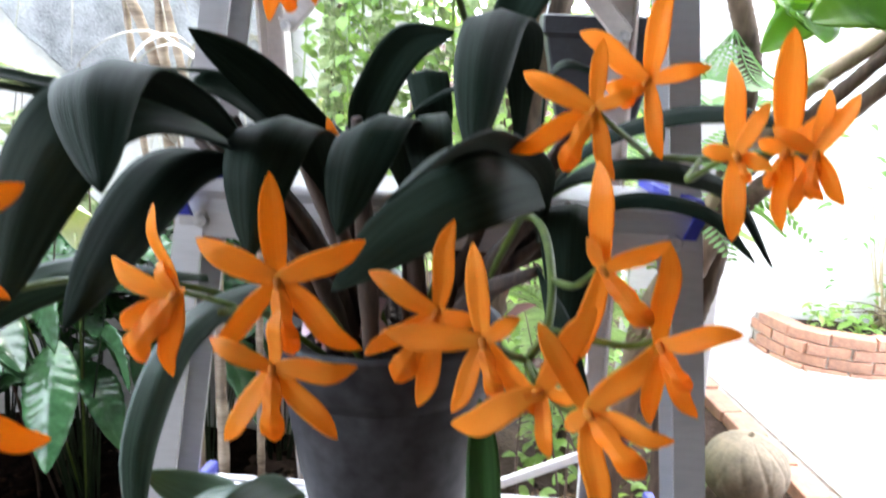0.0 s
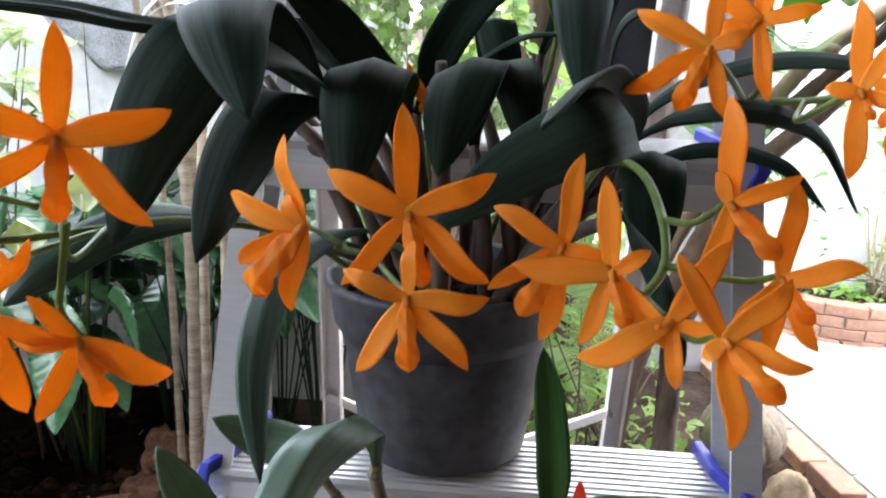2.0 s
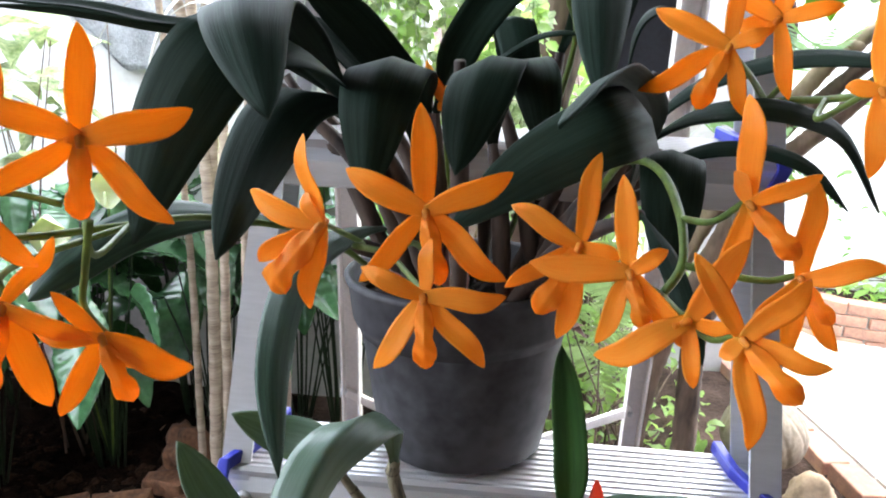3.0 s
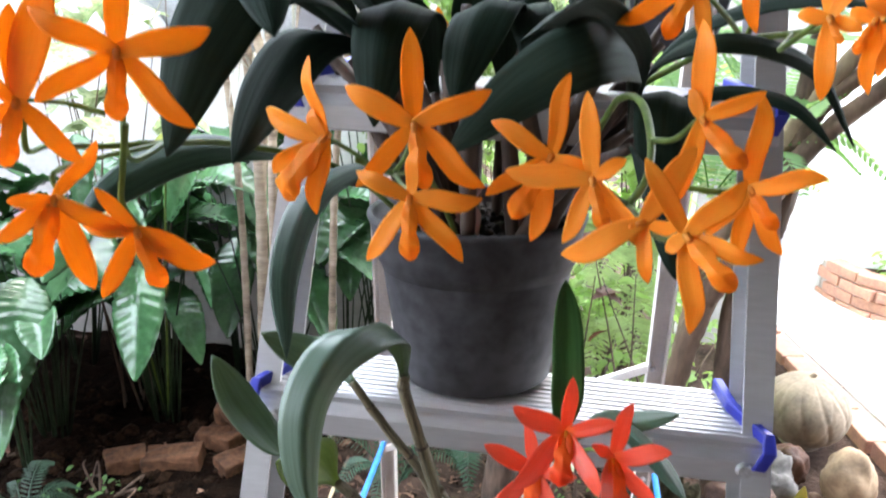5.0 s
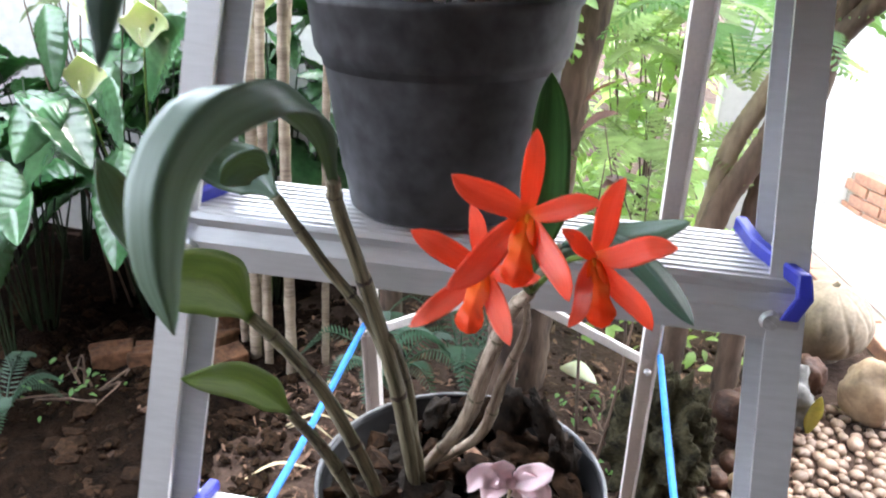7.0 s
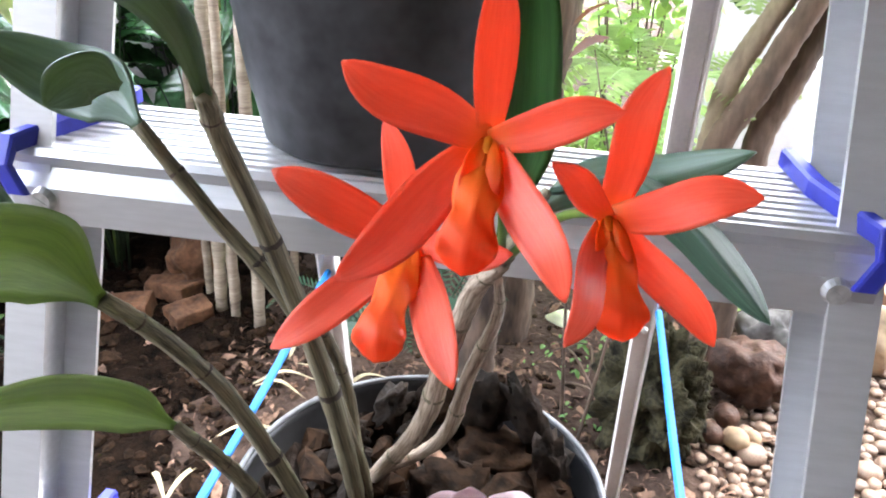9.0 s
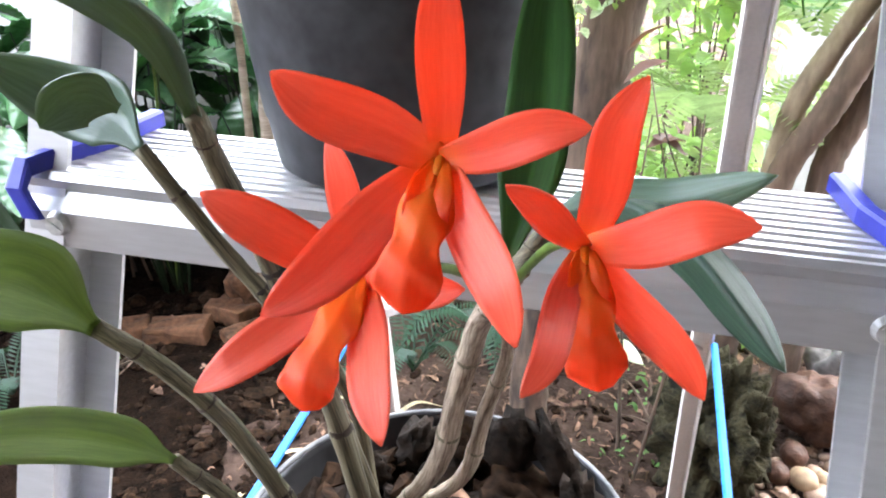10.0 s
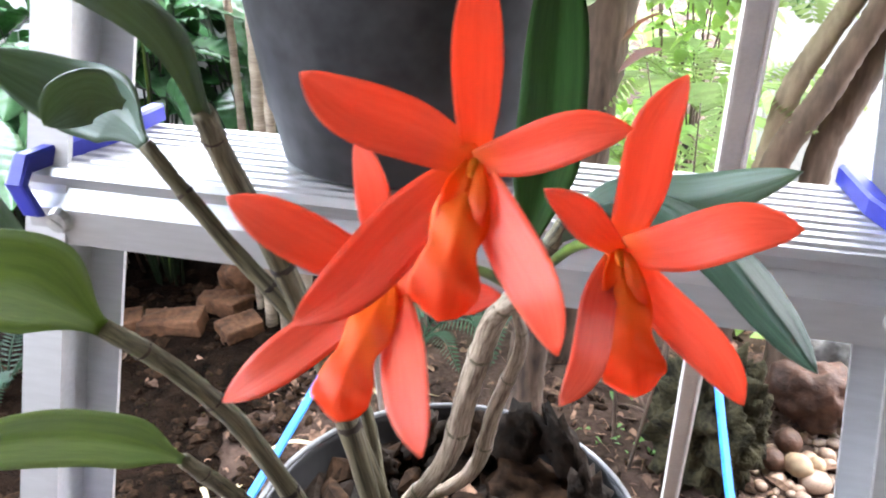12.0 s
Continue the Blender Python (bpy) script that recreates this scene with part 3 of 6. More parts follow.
def build_pots():
    pot = thing("flower_pot", POT, "large weathered grey plastic flower pot on a tread", "flower pot")
    bm = bmesh.new()
    wob = lambda a, h: 0.012 * math.sin(2 * a + 1) + 0.008 * math.sin(3 * a + 2 + 9 * h)
    lathe(bm, [(0.0, 0.004), (0.065, 0.004), (0.069, 0.0), (0.074, 0.004), (0.0785, 0.03), (0.080, 0.033), (0.0905, 0.113), (0.0915, 0.119), (0.0955, 0.123), (0.098, 0.128), (0.1015, 0.159),
               (0.104, 0.162), (0.1045, 0.166), (0.101, 0.169), (0.0985, 0.165), (0.092, 0.115), (0.0, 0.113)], sides=64, wobble=wob)
    part("pot_body", bm, M["grey_pot"], pot, smooth=True)
    bm = bmesh.new()
    rng = random.Random(4)
    bmesh.ops.create_circle(bm, cap_ends=True, segments=40, radius=0.0965, matrix=Matrix.Translation((0, 0, 0.146)))
    for i in range(150):
        a, r = rng.uniform(0, 6.28), 0.09 * rng.random() ** 0.5
        lump(bm, (r * math.cos(a), r * math.sin(a), 0.147 + rng.uniform(-0.002, 0.008)), (rng.uniform(0.004, 0.012), rng.uniform(0.003, 0.006), rng.uniform(0.003, 0.006)), rng, 0.3, 1)
    part("bark_mix", bm, M["soil"], pot, "dark bark potting mix")
    pot.rotation_euler = (radians(-2.0), radians(-2.0), 0)
    pan = thing("flower_pan", PAN, "shallow black plastic pot with a painted rim highlight on the lower tread", "flower pot")
    bm = bmesh.new()
    lathe(bm, [(0.0, 0.003), (0.085, 0.003), (0.09, 0.0), (0.095, 0.004), (0.1145, 0.068), (0.1185, 0.072), (0.1188, 0.078), (0.1160, 0.078), (0.1145, 0.072), (0.108, 0.046), (0.0, 0.044)], sides=64, wobble=lambda a, h: 0.01 * math.sin(2 * a))
    part("pan_body", bm, M["black_pot"], pan, smooth=True)
    # separate rim ring carries the painted highlight
    bm = bmesh.new()
    lathe(bm, [(0.1158, 0.0782), (0.1160, 0.0803), (0.1178, 0.0812), (0.1192, 0.0803), (0.1195, 0.0772), (0.1189, 0.0765)], sides=64, wobble=lambda a, h: 0.01 * math.sin(2 * a))
    part("rim", bm, M["rim"], pan, "black plastic rim, sky reflection put into its pale grey colour", True)
    bm = bmesh.new()
    lathe(bm, [(0.1100 * k / 16, 0.0560 + 0.006 * math.cos(1.57 * k / 16)) for k in range(16, 0, -1)], sides=56)
    for v in bm.verts:
        v.co.z += 0.012 * noise.noise(v.co * 38) + 0.008 * noise.noise(v.co * 110)
    part("potting_soil", bm, M["soil"], pan, "dark damp potting soil")
    for i in range(210):
        bm = bmesh.new()
        a, r = rng.uniform(0, 6.28), 0.098 * rng.random() ** 0.5
        ln = rng.uniform(0.005, 0.016) if i % 7 else rng.uniform(0.02, 0.036)
        lump(bm, (0, 0, 0), (ln, ln * rng.uniform(0.3, 0.6), ln * rng.uniform(0.25, 0.5)), rng, 0.45, 1)
        c = part("bark_piece", bm, M["straw"] if i % 61 == 0 else M["litter"] if i % 29 == 3 else M["bark_chip"] if i % 3 else M["soil"], pan)
        c.location = (r * math.cos(a), r * math.sin(a), 0.0580 + 0.006 * math.cos(1.57 * r / 0.1145) + rng.uniform(-0.004, 0.006))
        c.rotation_euler = (rng.uniform(-0.7, 0.7), rng.uniform(-0.7, 0.7), rng.uniform(0, 6.28))
    # upright chunks of old root and bark at the far rim
    for x, y, sz, tall, tilt in ((0.03, 0.088, 0.019, 0.030, 0.15), (0.066, 0.080, 0.012, 0.034, -0.5), (0.002, 0.092, 0.022, 0.022, 0.1), (-0.035, 0.088, 0.017, 0.020, 0.4), (0.082, 0.05, 0.013, 0.022, -0.3), (0.05, 0.06, 0.03, 0.010, 0.2), (-0.01, 0.07, 0.018, 0.012, -0.2), (0.02, 0.02, 0.028, 0.009, 0.1), (-0.06, 0.06, 0.014, 0.012, 0.5)):
        bm = bmesh.new()
        lump(bm, (0, 0, 0), (sz, sz * 0.7, tall), rng, 0.5, 3, 0.0, 3.0)
        c = part("bark_chunk", bm, M["soil" if sz < 0.02 else "bark_chip"], pan, "rough dark bark chunk", True)
        c.location = (x, y * 0.93, 0.060 + tall * 0.7)
        c.rotation_euler = (tilt * 0.5, tilt, 0)


build_pots()


# ---------------------------------------------------------------- orchids
def orchid_flower(plant, colour, centre, facing, tips, lip):
    """A star-shaped bloom: five tepals given by (angle from upright, length, optional reach along the facing), a rolled ruffled lip and a column."""
    n = Vector(facing).normalized()
    up = (Vector((0, 0, 1)) - n * n.z).normalized()
    right = up.cross(n)
    c = rel(plant, centre)
    rng = random.Random(int(abs(centre[0] * 7919 + centre[2] * 104729) * 10))
    red = colour == "red"
    wide = 0.33 if red else 0.295
    la = radians(lip[0])
    ldir = up * math.cos(la) + right * math.sin(la)
    bm = bmesh.new()
    tube(bm, [c - n * 0.006 - ldir * 0.001, c - n * 0.001, c + n * 0.001 + ldir * 0.0035], [0.001, 0.0012, 0.0009] if red else [0.0016, 0.0021, 0.0014], 8, 6)
    core = part("flower", bm, M["orange_lip" if red else "column"], plant, "bright scarlet star-shaped orchid bloom" if red else "bright orange star-shaped orchid bloom", True)
    for i, (angle, length, *reach) in enumerate(tips):
        a, reach = radians(angle), sum(reach)
        d = up * math.cos(a) + right * math.sin(a)
        across = d.cross(n)
        back = 0.003 if i in (0, 3, 4) else 0.001
        lift, droop = (rng.uniform(0.02, 0.07), rng.uniform(-0.02, 0.05)) if red else (rng.uniform(0.02, 0.10), rng.uniform(-0.02, 0.14))
        bend = across * length * rng.uniform(-0.06, 0.06)
        tilt = across + n * rng.uniform(-0.45, 0.45)
        pts = [c - n * back, c - n * back + d * length * 0.34 + n * (length * lift + reach * 0.3), c + d * length * 0.7 + bend + n * (length * lift * 0.6 + reach * 0.75), c + d * length + n * (reach - length * droop)]
        w = length * wide * (1.1 if i in (1, 2) else 0.9) * rng.uniform(0.94, 1.06)
        bm = bmesh.new()
        blade(bm, pts, max(w, 0.009), tilt, "petal", 0.05 + rng.uniform(0, 0.16), 8, 18, 0.0004, 0.02, rng.uniform(5, 10))
        part("petal" if i in (1, 2) else "sepal", bm, M[colour], core, "", True)
    across = ldir.cross(n)
    ln, pout = lip[1], sum(lip[2:])
    lip_mat = M["red_lip" if red else "orange_lip"]
    bm = bmesh.new()
    pts = [c - n * 0.001, c + ldir * ln * 0.35 + n * (ln * 0.10 + pout * 0.35), c + ldir * ln * 0.7 + n * (ln * 0.20 + pout * 0.8), c + ldir * ln + n * (ln * 0.06 + pout)]
    blade(bm, pts, ln * (0.46 if red else 0.34), across, "lip", -0.3, 14, 30, 0.0004, 0.08 if red else 0.085, 22)
    lobe = part("lip", bm, lip_mat, core, "ruffled lip", True)
    for s in (-1, 1) if red else ():
        bm = bmesh.new()
        o = across * s * ln
        pts = [c - n * 0.001 + o * 0.02, c + ldir * ln * 0.16 + n * ln * 0.10 + o * 0.07, c + ldir * ln * 0.33 + n * ln * 0.16 + o * 0.09, c + ldir * ln * 0.46 + n * ln * 0.17 + o * 0.13]
        blade(bm, pts, ln * 0.17, across * s + n * 0.3, "petal", 0.3, 6, 16, 0.0004, 0.09, 14)
        part("side_lobe", bm, lip_mat, lobe, "", True)


def orchid_leaf(plant, colour, points, width, across, fold=0.25):
    bm = bmesh.new()
    blade(bm, [rel(plant, p) for p in points], width, across, "strap", fold, 8, 26, 0.0016)
    part("leaf", bm, M[colour], plant, "", True)


def pseudobulb(plant, top):
    rng = random.Random(int(abs(top[0] * 9973 + top[2] * 7717) * 10))
    a = math.atan2(top[1] - POT.y, top[0] - POT.x)
    r = rng.uniform(0.02, 0.07)
    base = Vector((POT.x + r * math.cos(a), POT.y + r * math.sin(a), POT.z + 0.14))
    tip = Vector(top)
    mid = base.lerp(tip, 0.5) + Vector((0, 0, 0.02))
    bm = bmesh.new()
    tube(bm, [rel(plant, base), rel(plant, mid), rel(plant, tip)], [0.005, 0.0085, 0.0068, 0.004], 8, 14, 0.05, rng, 0.06)
    part("pseudobulb", bm, M["dark_bulb"], plant, "", True)


def flower_stalk(plant, points, radius):
    bm = bmesh.new()
    tube(bm, [rel(plant, p) for p in points], [radius * 0.9, radius * 0.72], 8, 6 * (len(points) - 1))
    part("flower_stalk", bm, M["green_stem"], plant, "", True)


def cane_stem(plant, points, r0, r1, skin="bulb"):
    """A jointed orchid cane with slightly swollen nodes."""
    rng = random.Random(len(points) + int(r0 * 1e5))
    points = [Vector(p) for p in points]
    if 0.93 < points[0].z < 1.0:
        d = (points[0] - points[1]).normalized()
        low = points[0] + d * min(0.06, (points[0].z - 0.905) / max(0.3, -d.z))
        points.insert(0, Vector((low.x * 0.5 + points[0].x * 0.5, low.y * 0.5 + points[0].y * 0.5, 0.905)))
    pts = [rel(plant, p) for p in points]
    steps = 36
    bm = bmesh.new()
    radii = []
    for i in range(steps + 1):
        s = i / steps
        r = (r0 * 0.8 + (r0 * 1.05 - r0 * 0.8) * min(1, s * 3)) if s < 0.34 else r0 * 1.05 + (r1 * 0.75 - r0 * 1.05) * (s - 0.34) / 0.66
        radii.append(r * (1.07 if i % 9 == 4 else 0.96 if i % 9 == 5 else 1.0))
    tube(bm, pts, radii, 14, steps, 0.07, rng)
    cane = part("cane", bm, M[skin], plant, "", True)
    cs = spline(pts, steps * 6)
    for i in range(4, steps - 2, 9):
        k = i * 6
        bm = bmesh.new()
        tube(bm, [cs[k], cs[k + 1], cs[k + 2]], [radii[i] * 1.0, radii[i] * 1.04, radii[i] * 1.0], 12, 4)
        part("node_ring", bm, M["bulb" if skin == "sheath" else "dark_bulb"], cane, "", True)


orange_orchid = thing("orange_orchid", POT + Vector((0, 0, 0.12)), "large orchid with dark strap leaves and many orange blooms", "orchid")
scarlet_orchid = thing("scarlet_orchid", PAN + Vector((0, 0, 0.06)), "orchid with three scarlet blooms and grey-green leaves in the black pot", "orchid")
orchid_flower(orange_orchid, 'orange', (-0.177, 0.495, 1.478), (0.458, -0.889, 0.015), ((4, 0.0453), (76, 0.0453), (-62, 0.0416), (138, 0.0503), (-122, 0.0456)), (-175, 0.0332))
orchid_flower(orange_orchid, 'orange', (-0.043, 0.548, 1.442), (0.070, -0.991, 0.112), ((-5, 0.0497), (64, 0.0445), (-64, 0.0419), (129, 0.0505), (-139, 0.0462)), (167, 0.0351))
orchid_flower(orange_orchid, 'orange', (-0.041, 0.530, 1.407), (0.070, -0.974, 0.216), ((6, 0.0270), (88, 0.0380), (-67, 0.0316), (138, 0.0441), (-148, 0.0415)), (176, 0.0330))
orchid_flower(orange_orchid, 'orange', (-0.095, 0.555, 1.430), (-0.361, -0.927, -0.103), ((-8, 0.0447), (-23, 0.0177), (-77, 0.0447), (-168, 0.0486), (-124, 0.0500)), (-143, 0.0500))
orchid_flower(orange_orchid, 'orange', (-0.190, 0.520, 1.379), (0.458, -0.888, 0.029), ((-37, 0.0317), (119, 0.0466), (-80, 0.0278), (136, 0.0244), (-151, 0.0438)), (161, 0.0351))
orchid_flower(orange_orchid, 'orange', (-0.223, 0.500, 1.400), (0.532, -0.847, -0.013), ((38, 0.0380), (122, 0.0413), (-88, 0.0222), (165, 0.0559), (-124, 0.0384)), (-161, 0.0433))
orchid_flower(orange_orchid, 'orange', (-0.222, 0.480, 1.454), (0.551, -0.832, 0.067), ((3, 0.0451), (18, 0.0617), (-47, 0.0265), (141, 0.0414), (-124, 0.0265)), (-164, 0.0320))
orchid_flower(orange_orchid, 'orange', (0.030, 0.560, 1.427), (-0.041, -0.991, 0.130), ((8, 0.0449), (105, 0.0206), (-64, 0.0379), (-171, 0.0476), (-125, 0.0420)), (-152, 0.0393))
orchid_flower(orange_orchid, 'orange', (0.052, 0.545, 1.420), (-0.095, -0.983, 0.156), ((-9, 0.0450), (54, 0.0201), (-89, 0.0457), (138, 0.0478), (-161, 0.0371)), (160, 0.0271))
orchid_flower(orange_orchid, 'orange', (0.079, 0.535, 1.402), (-0.160, -0.980, 0.120), ((17, 0.0300), (28, 0.0454), (-120, 0.0466), (99, 0.0257), (169, 0.0332)), (-114, 0.0087))
orchid_flower(orange_orchid, 'orange', (0.105, 0.560, 1.452), (-0.214, -0.974, 0.073), ((-8, 0.0496), (60, 0.0330), (-31, 0.0167), (134, 0.0250), (-172, 0.0454)), (133, 0.0334))
orchid_flower(orange_orchid, 'orange', (0.098, 0.515, 1.403), (-0.210, -0.954, 0.213), ((-35, 0.0425), (38, 0.0379), (-134, 0.0122), (100, 0.0371), (170, 0.0485)), (131, 0.0346))
orchid_flower(orange_orchid, 'orange', (0.134, 0.560, 1.417), (-0.272, -0.951, 0.146), ((-2, 0.0490), (74, 0.0377), (-148, 0.0337), (147, 0.0386), (180, 0.0383)), (139, 0.0251))
orchid_flower(orange_orchid, 'orange', (0.102, 0.625, 1.518), (-0.216, -0.967, 0.135), ((2, 0.0361), (60, 0.0208), (-66, 0.0423), (159, 0.0379), (-120, 0.0499)), (-159, 0.0349))
orchid_flower(orange_orchid, 'orange', (0.132, 0.650, 1.532), (-0.272, -0.958, 0.087), ((7, 0.0505), (74, 0.0324), (-59, 0.0459), (165, 0.0433), (-101, 0.0252)), (-142, 0.0199))
orchid_flower(orange_orchid, 'orange', (0.166, 0.590, 1.503), (-0.362, -0.932, 0.000), ((-10, 0.0430), (24, 0.0277), (-89, 0.0159), (109, 0.0174), (177, 0.0430)), (148, 0.0149))
orchid_flower(orange_orchid, 'orange', (0.197, 0.615, 1.502), (-0.421, -0.892, 0.164), ((-6, 0.0621), (43, 0.0332), (-71, 0.0148), (137, 0.0299), (174, 0.0396)), (-161, 0.0203))
orchid_flower(orange_orchid, 'orange', (0.206, 0.600, 1.504), (-0.362, -0.932, -0.006), ((2, 0.0311), (26, 0.0328), (-63, 0.0238), (147, 0.0285), (-167, 0.0318)), (179, 0.0229))
orchid_flower(orange_orchid, 'orange', (-0.023, 0.670, 1.632), (0.078, -0.988, -0.132), ((-1, 0.0444), (47, 0.0332), (-59, 0.0412), (132, 0.0369), (-116, 0.0386)), (-161, 0.0237))
orchid_flower(orange_orchid, 'orange', (0.013, 0.690, 1.641), (0.000, -0.988, -0.152), ((-14, 0.0426), (50, 0.0379), (-53, 0.0375), (107, 0.0430), (-134, 0.0247)), (153, 0.0216))
orchid_flower(orange_orchid, 'orange', (-0.012, 0.650, 1.596), (0.059, -0.997, -0.052), ((-2, 0.0394), (59, 0.0356), (-65, 0.0370), (124, 0.0404), (-127, 0.0397)), (177, 0.0261))
orchid_flower(orange_orchid, 'orange', (-0.066, 0.715, 1.603), (-0.314, -0.943, -0.105), ((-17, 0.0232), (55, 0.0188), (-94, 0.0443), (179, 0.0371), (-143, 0.0607)), (-156, 0.0457))
orchid_flower(orange_orchid, 'orange', (-0.063, 0.735, 1.631), (-0.314, -0.943, 0.105), ((-41, 0.0344), (91, 0.0162), (-82, 0.0308), (162, 0.0187), (-123, 0.0277)), (-141, 0.0166))
orchid_flower(orange_orchid, 'orange', (-0.055, 0.780, 1.461), (0.199, -0.896, -0.398), ((-26, 0.0349), (12, 0.0159), (-32, 0.0181), (142, 0.0090), (-154, 0.0080)), (175, 0.0081))
orchid_flower(scarlet_orchid, 'red', (0.053, 0.586, 1.244), (0.050, -0.931, 0.361), ((1, 0.0375, 0.0191), (74, 0.0325, 0.0058), (-66, 0.0380, 0.0108), (149, 0.0402, 0.0191), (-137, 0.0476, 0.0132)), (-174, 0.0319, 0.0095))
orchid_flower(scarlet_orchid, 'red', (0.036, 0.579, 1.217), (-0.050, -0.885, 0.463), ((-18, 0.0315, 0.0056), (87, 0.0263, 0.0059), (-68, 0.0360, 0.0144), (147, 0.0349, 0.0259), (-137, 0.0397, 0.0171)), (-178, 0.0280, 0.0163))
orchid_flower(scarlet_orchid, 'red', (0.085, 0.596, 1.222), (0.081, -0.956, 0.282), ((14, 0.0404, 0.0067), (75, 0.0367, 0.0109), (-48, 0.0237, 0.0241), (136, 0.0396, 0.0141), (-157, 0.0290, 0.0289)), (170, 0.0300, 0.0098))
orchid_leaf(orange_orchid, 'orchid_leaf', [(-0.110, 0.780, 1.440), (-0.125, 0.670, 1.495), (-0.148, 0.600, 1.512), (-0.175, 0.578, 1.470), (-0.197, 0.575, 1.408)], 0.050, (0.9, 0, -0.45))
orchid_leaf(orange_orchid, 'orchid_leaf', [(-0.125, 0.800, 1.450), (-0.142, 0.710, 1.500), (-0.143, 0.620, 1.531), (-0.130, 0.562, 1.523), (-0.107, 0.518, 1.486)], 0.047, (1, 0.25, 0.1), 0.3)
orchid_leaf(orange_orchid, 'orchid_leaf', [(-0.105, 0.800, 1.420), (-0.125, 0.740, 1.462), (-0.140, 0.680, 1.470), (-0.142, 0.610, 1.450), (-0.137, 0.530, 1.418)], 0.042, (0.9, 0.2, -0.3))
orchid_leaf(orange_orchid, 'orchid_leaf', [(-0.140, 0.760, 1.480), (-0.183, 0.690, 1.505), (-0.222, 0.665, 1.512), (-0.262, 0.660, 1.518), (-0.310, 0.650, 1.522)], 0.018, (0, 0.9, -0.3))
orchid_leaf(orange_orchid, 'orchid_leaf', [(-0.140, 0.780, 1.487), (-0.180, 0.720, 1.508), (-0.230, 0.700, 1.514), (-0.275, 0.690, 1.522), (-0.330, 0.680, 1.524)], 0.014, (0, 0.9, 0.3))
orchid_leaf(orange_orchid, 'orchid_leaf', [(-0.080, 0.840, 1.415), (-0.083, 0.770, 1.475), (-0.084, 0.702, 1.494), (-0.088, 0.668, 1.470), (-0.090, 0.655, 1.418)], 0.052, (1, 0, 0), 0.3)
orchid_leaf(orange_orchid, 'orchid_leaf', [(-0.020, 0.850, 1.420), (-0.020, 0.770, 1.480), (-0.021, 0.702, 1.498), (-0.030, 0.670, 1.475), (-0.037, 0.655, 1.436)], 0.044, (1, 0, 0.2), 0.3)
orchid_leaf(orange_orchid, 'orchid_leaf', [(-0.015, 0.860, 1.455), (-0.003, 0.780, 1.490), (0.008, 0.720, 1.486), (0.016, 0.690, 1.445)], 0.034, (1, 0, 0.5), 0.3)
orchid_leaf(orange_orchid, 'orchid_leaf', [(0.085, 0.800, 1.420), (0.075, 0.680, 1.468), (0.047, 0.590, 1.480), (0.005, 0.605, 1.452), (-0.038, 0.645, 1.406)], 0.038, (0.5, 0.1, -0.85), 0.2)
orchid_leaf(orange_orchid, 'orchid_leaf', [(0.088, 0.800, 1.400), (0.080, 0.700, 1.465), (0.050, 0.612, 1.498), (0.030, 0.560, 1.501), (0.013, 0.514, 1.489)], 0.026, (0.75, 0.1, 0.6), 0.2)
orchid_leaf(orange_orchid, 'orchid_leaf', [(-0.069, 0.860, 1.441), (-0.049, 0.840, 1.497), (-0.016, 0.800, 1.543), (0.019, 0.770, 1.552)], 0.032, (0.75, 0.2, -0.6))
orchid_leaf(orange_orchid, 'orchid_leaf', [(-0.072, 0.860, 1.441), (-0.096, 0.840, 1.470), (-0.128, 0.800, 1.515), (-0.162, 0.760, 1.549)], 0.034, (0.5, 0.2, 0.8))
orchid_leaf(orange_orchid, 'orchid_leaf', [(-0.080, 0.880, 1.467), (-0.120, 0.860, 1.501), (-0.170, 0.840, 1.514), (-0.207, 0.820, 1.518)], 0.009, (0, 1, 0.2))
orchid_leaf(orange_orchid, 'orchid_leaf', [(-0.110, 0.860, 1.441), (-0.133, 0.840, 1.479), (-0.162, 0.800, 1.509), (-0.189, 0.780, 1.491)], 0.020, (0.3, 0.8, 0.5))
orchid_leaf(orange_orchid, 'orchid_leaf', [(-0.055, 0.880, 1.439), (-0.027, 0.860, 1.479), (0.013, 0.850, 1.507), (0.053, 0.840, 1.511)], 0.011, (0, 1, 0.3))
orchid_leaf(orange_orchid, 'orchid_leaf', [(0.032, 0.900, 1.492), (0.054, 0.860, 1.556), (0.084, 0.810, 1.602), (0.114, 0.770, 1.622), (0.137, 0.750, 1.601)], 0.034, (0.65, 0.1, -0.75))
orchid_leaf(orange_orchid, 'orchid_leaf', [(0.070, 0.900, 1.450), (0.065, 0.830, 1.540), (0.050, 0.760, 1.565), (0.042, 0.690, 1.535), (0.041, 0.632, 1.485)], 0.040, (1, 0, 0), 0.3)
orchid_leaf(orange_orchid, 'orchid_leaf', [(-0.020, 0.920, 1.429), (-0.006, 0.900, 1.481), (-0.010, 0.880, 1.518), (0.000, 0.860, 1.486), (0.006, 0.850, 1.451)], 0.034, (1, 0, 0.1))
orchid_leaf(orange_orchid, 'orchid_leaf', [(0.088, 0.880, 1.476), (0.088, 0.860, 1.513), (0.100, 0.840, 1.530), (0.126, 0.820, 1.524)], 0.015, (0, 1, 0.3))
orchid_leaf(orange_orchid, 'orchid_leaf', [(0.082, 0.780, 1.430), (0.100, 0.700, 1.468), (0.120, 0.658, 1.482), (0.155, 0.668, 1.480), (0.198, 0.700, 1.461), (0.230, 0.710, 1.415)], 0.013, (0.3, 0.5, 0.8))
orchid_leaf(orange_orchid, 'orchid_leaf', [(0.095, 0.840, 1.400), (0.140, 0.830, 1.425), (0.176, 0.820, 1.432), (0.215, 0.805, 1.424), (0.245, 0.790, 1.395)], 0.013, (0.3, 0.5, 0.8))
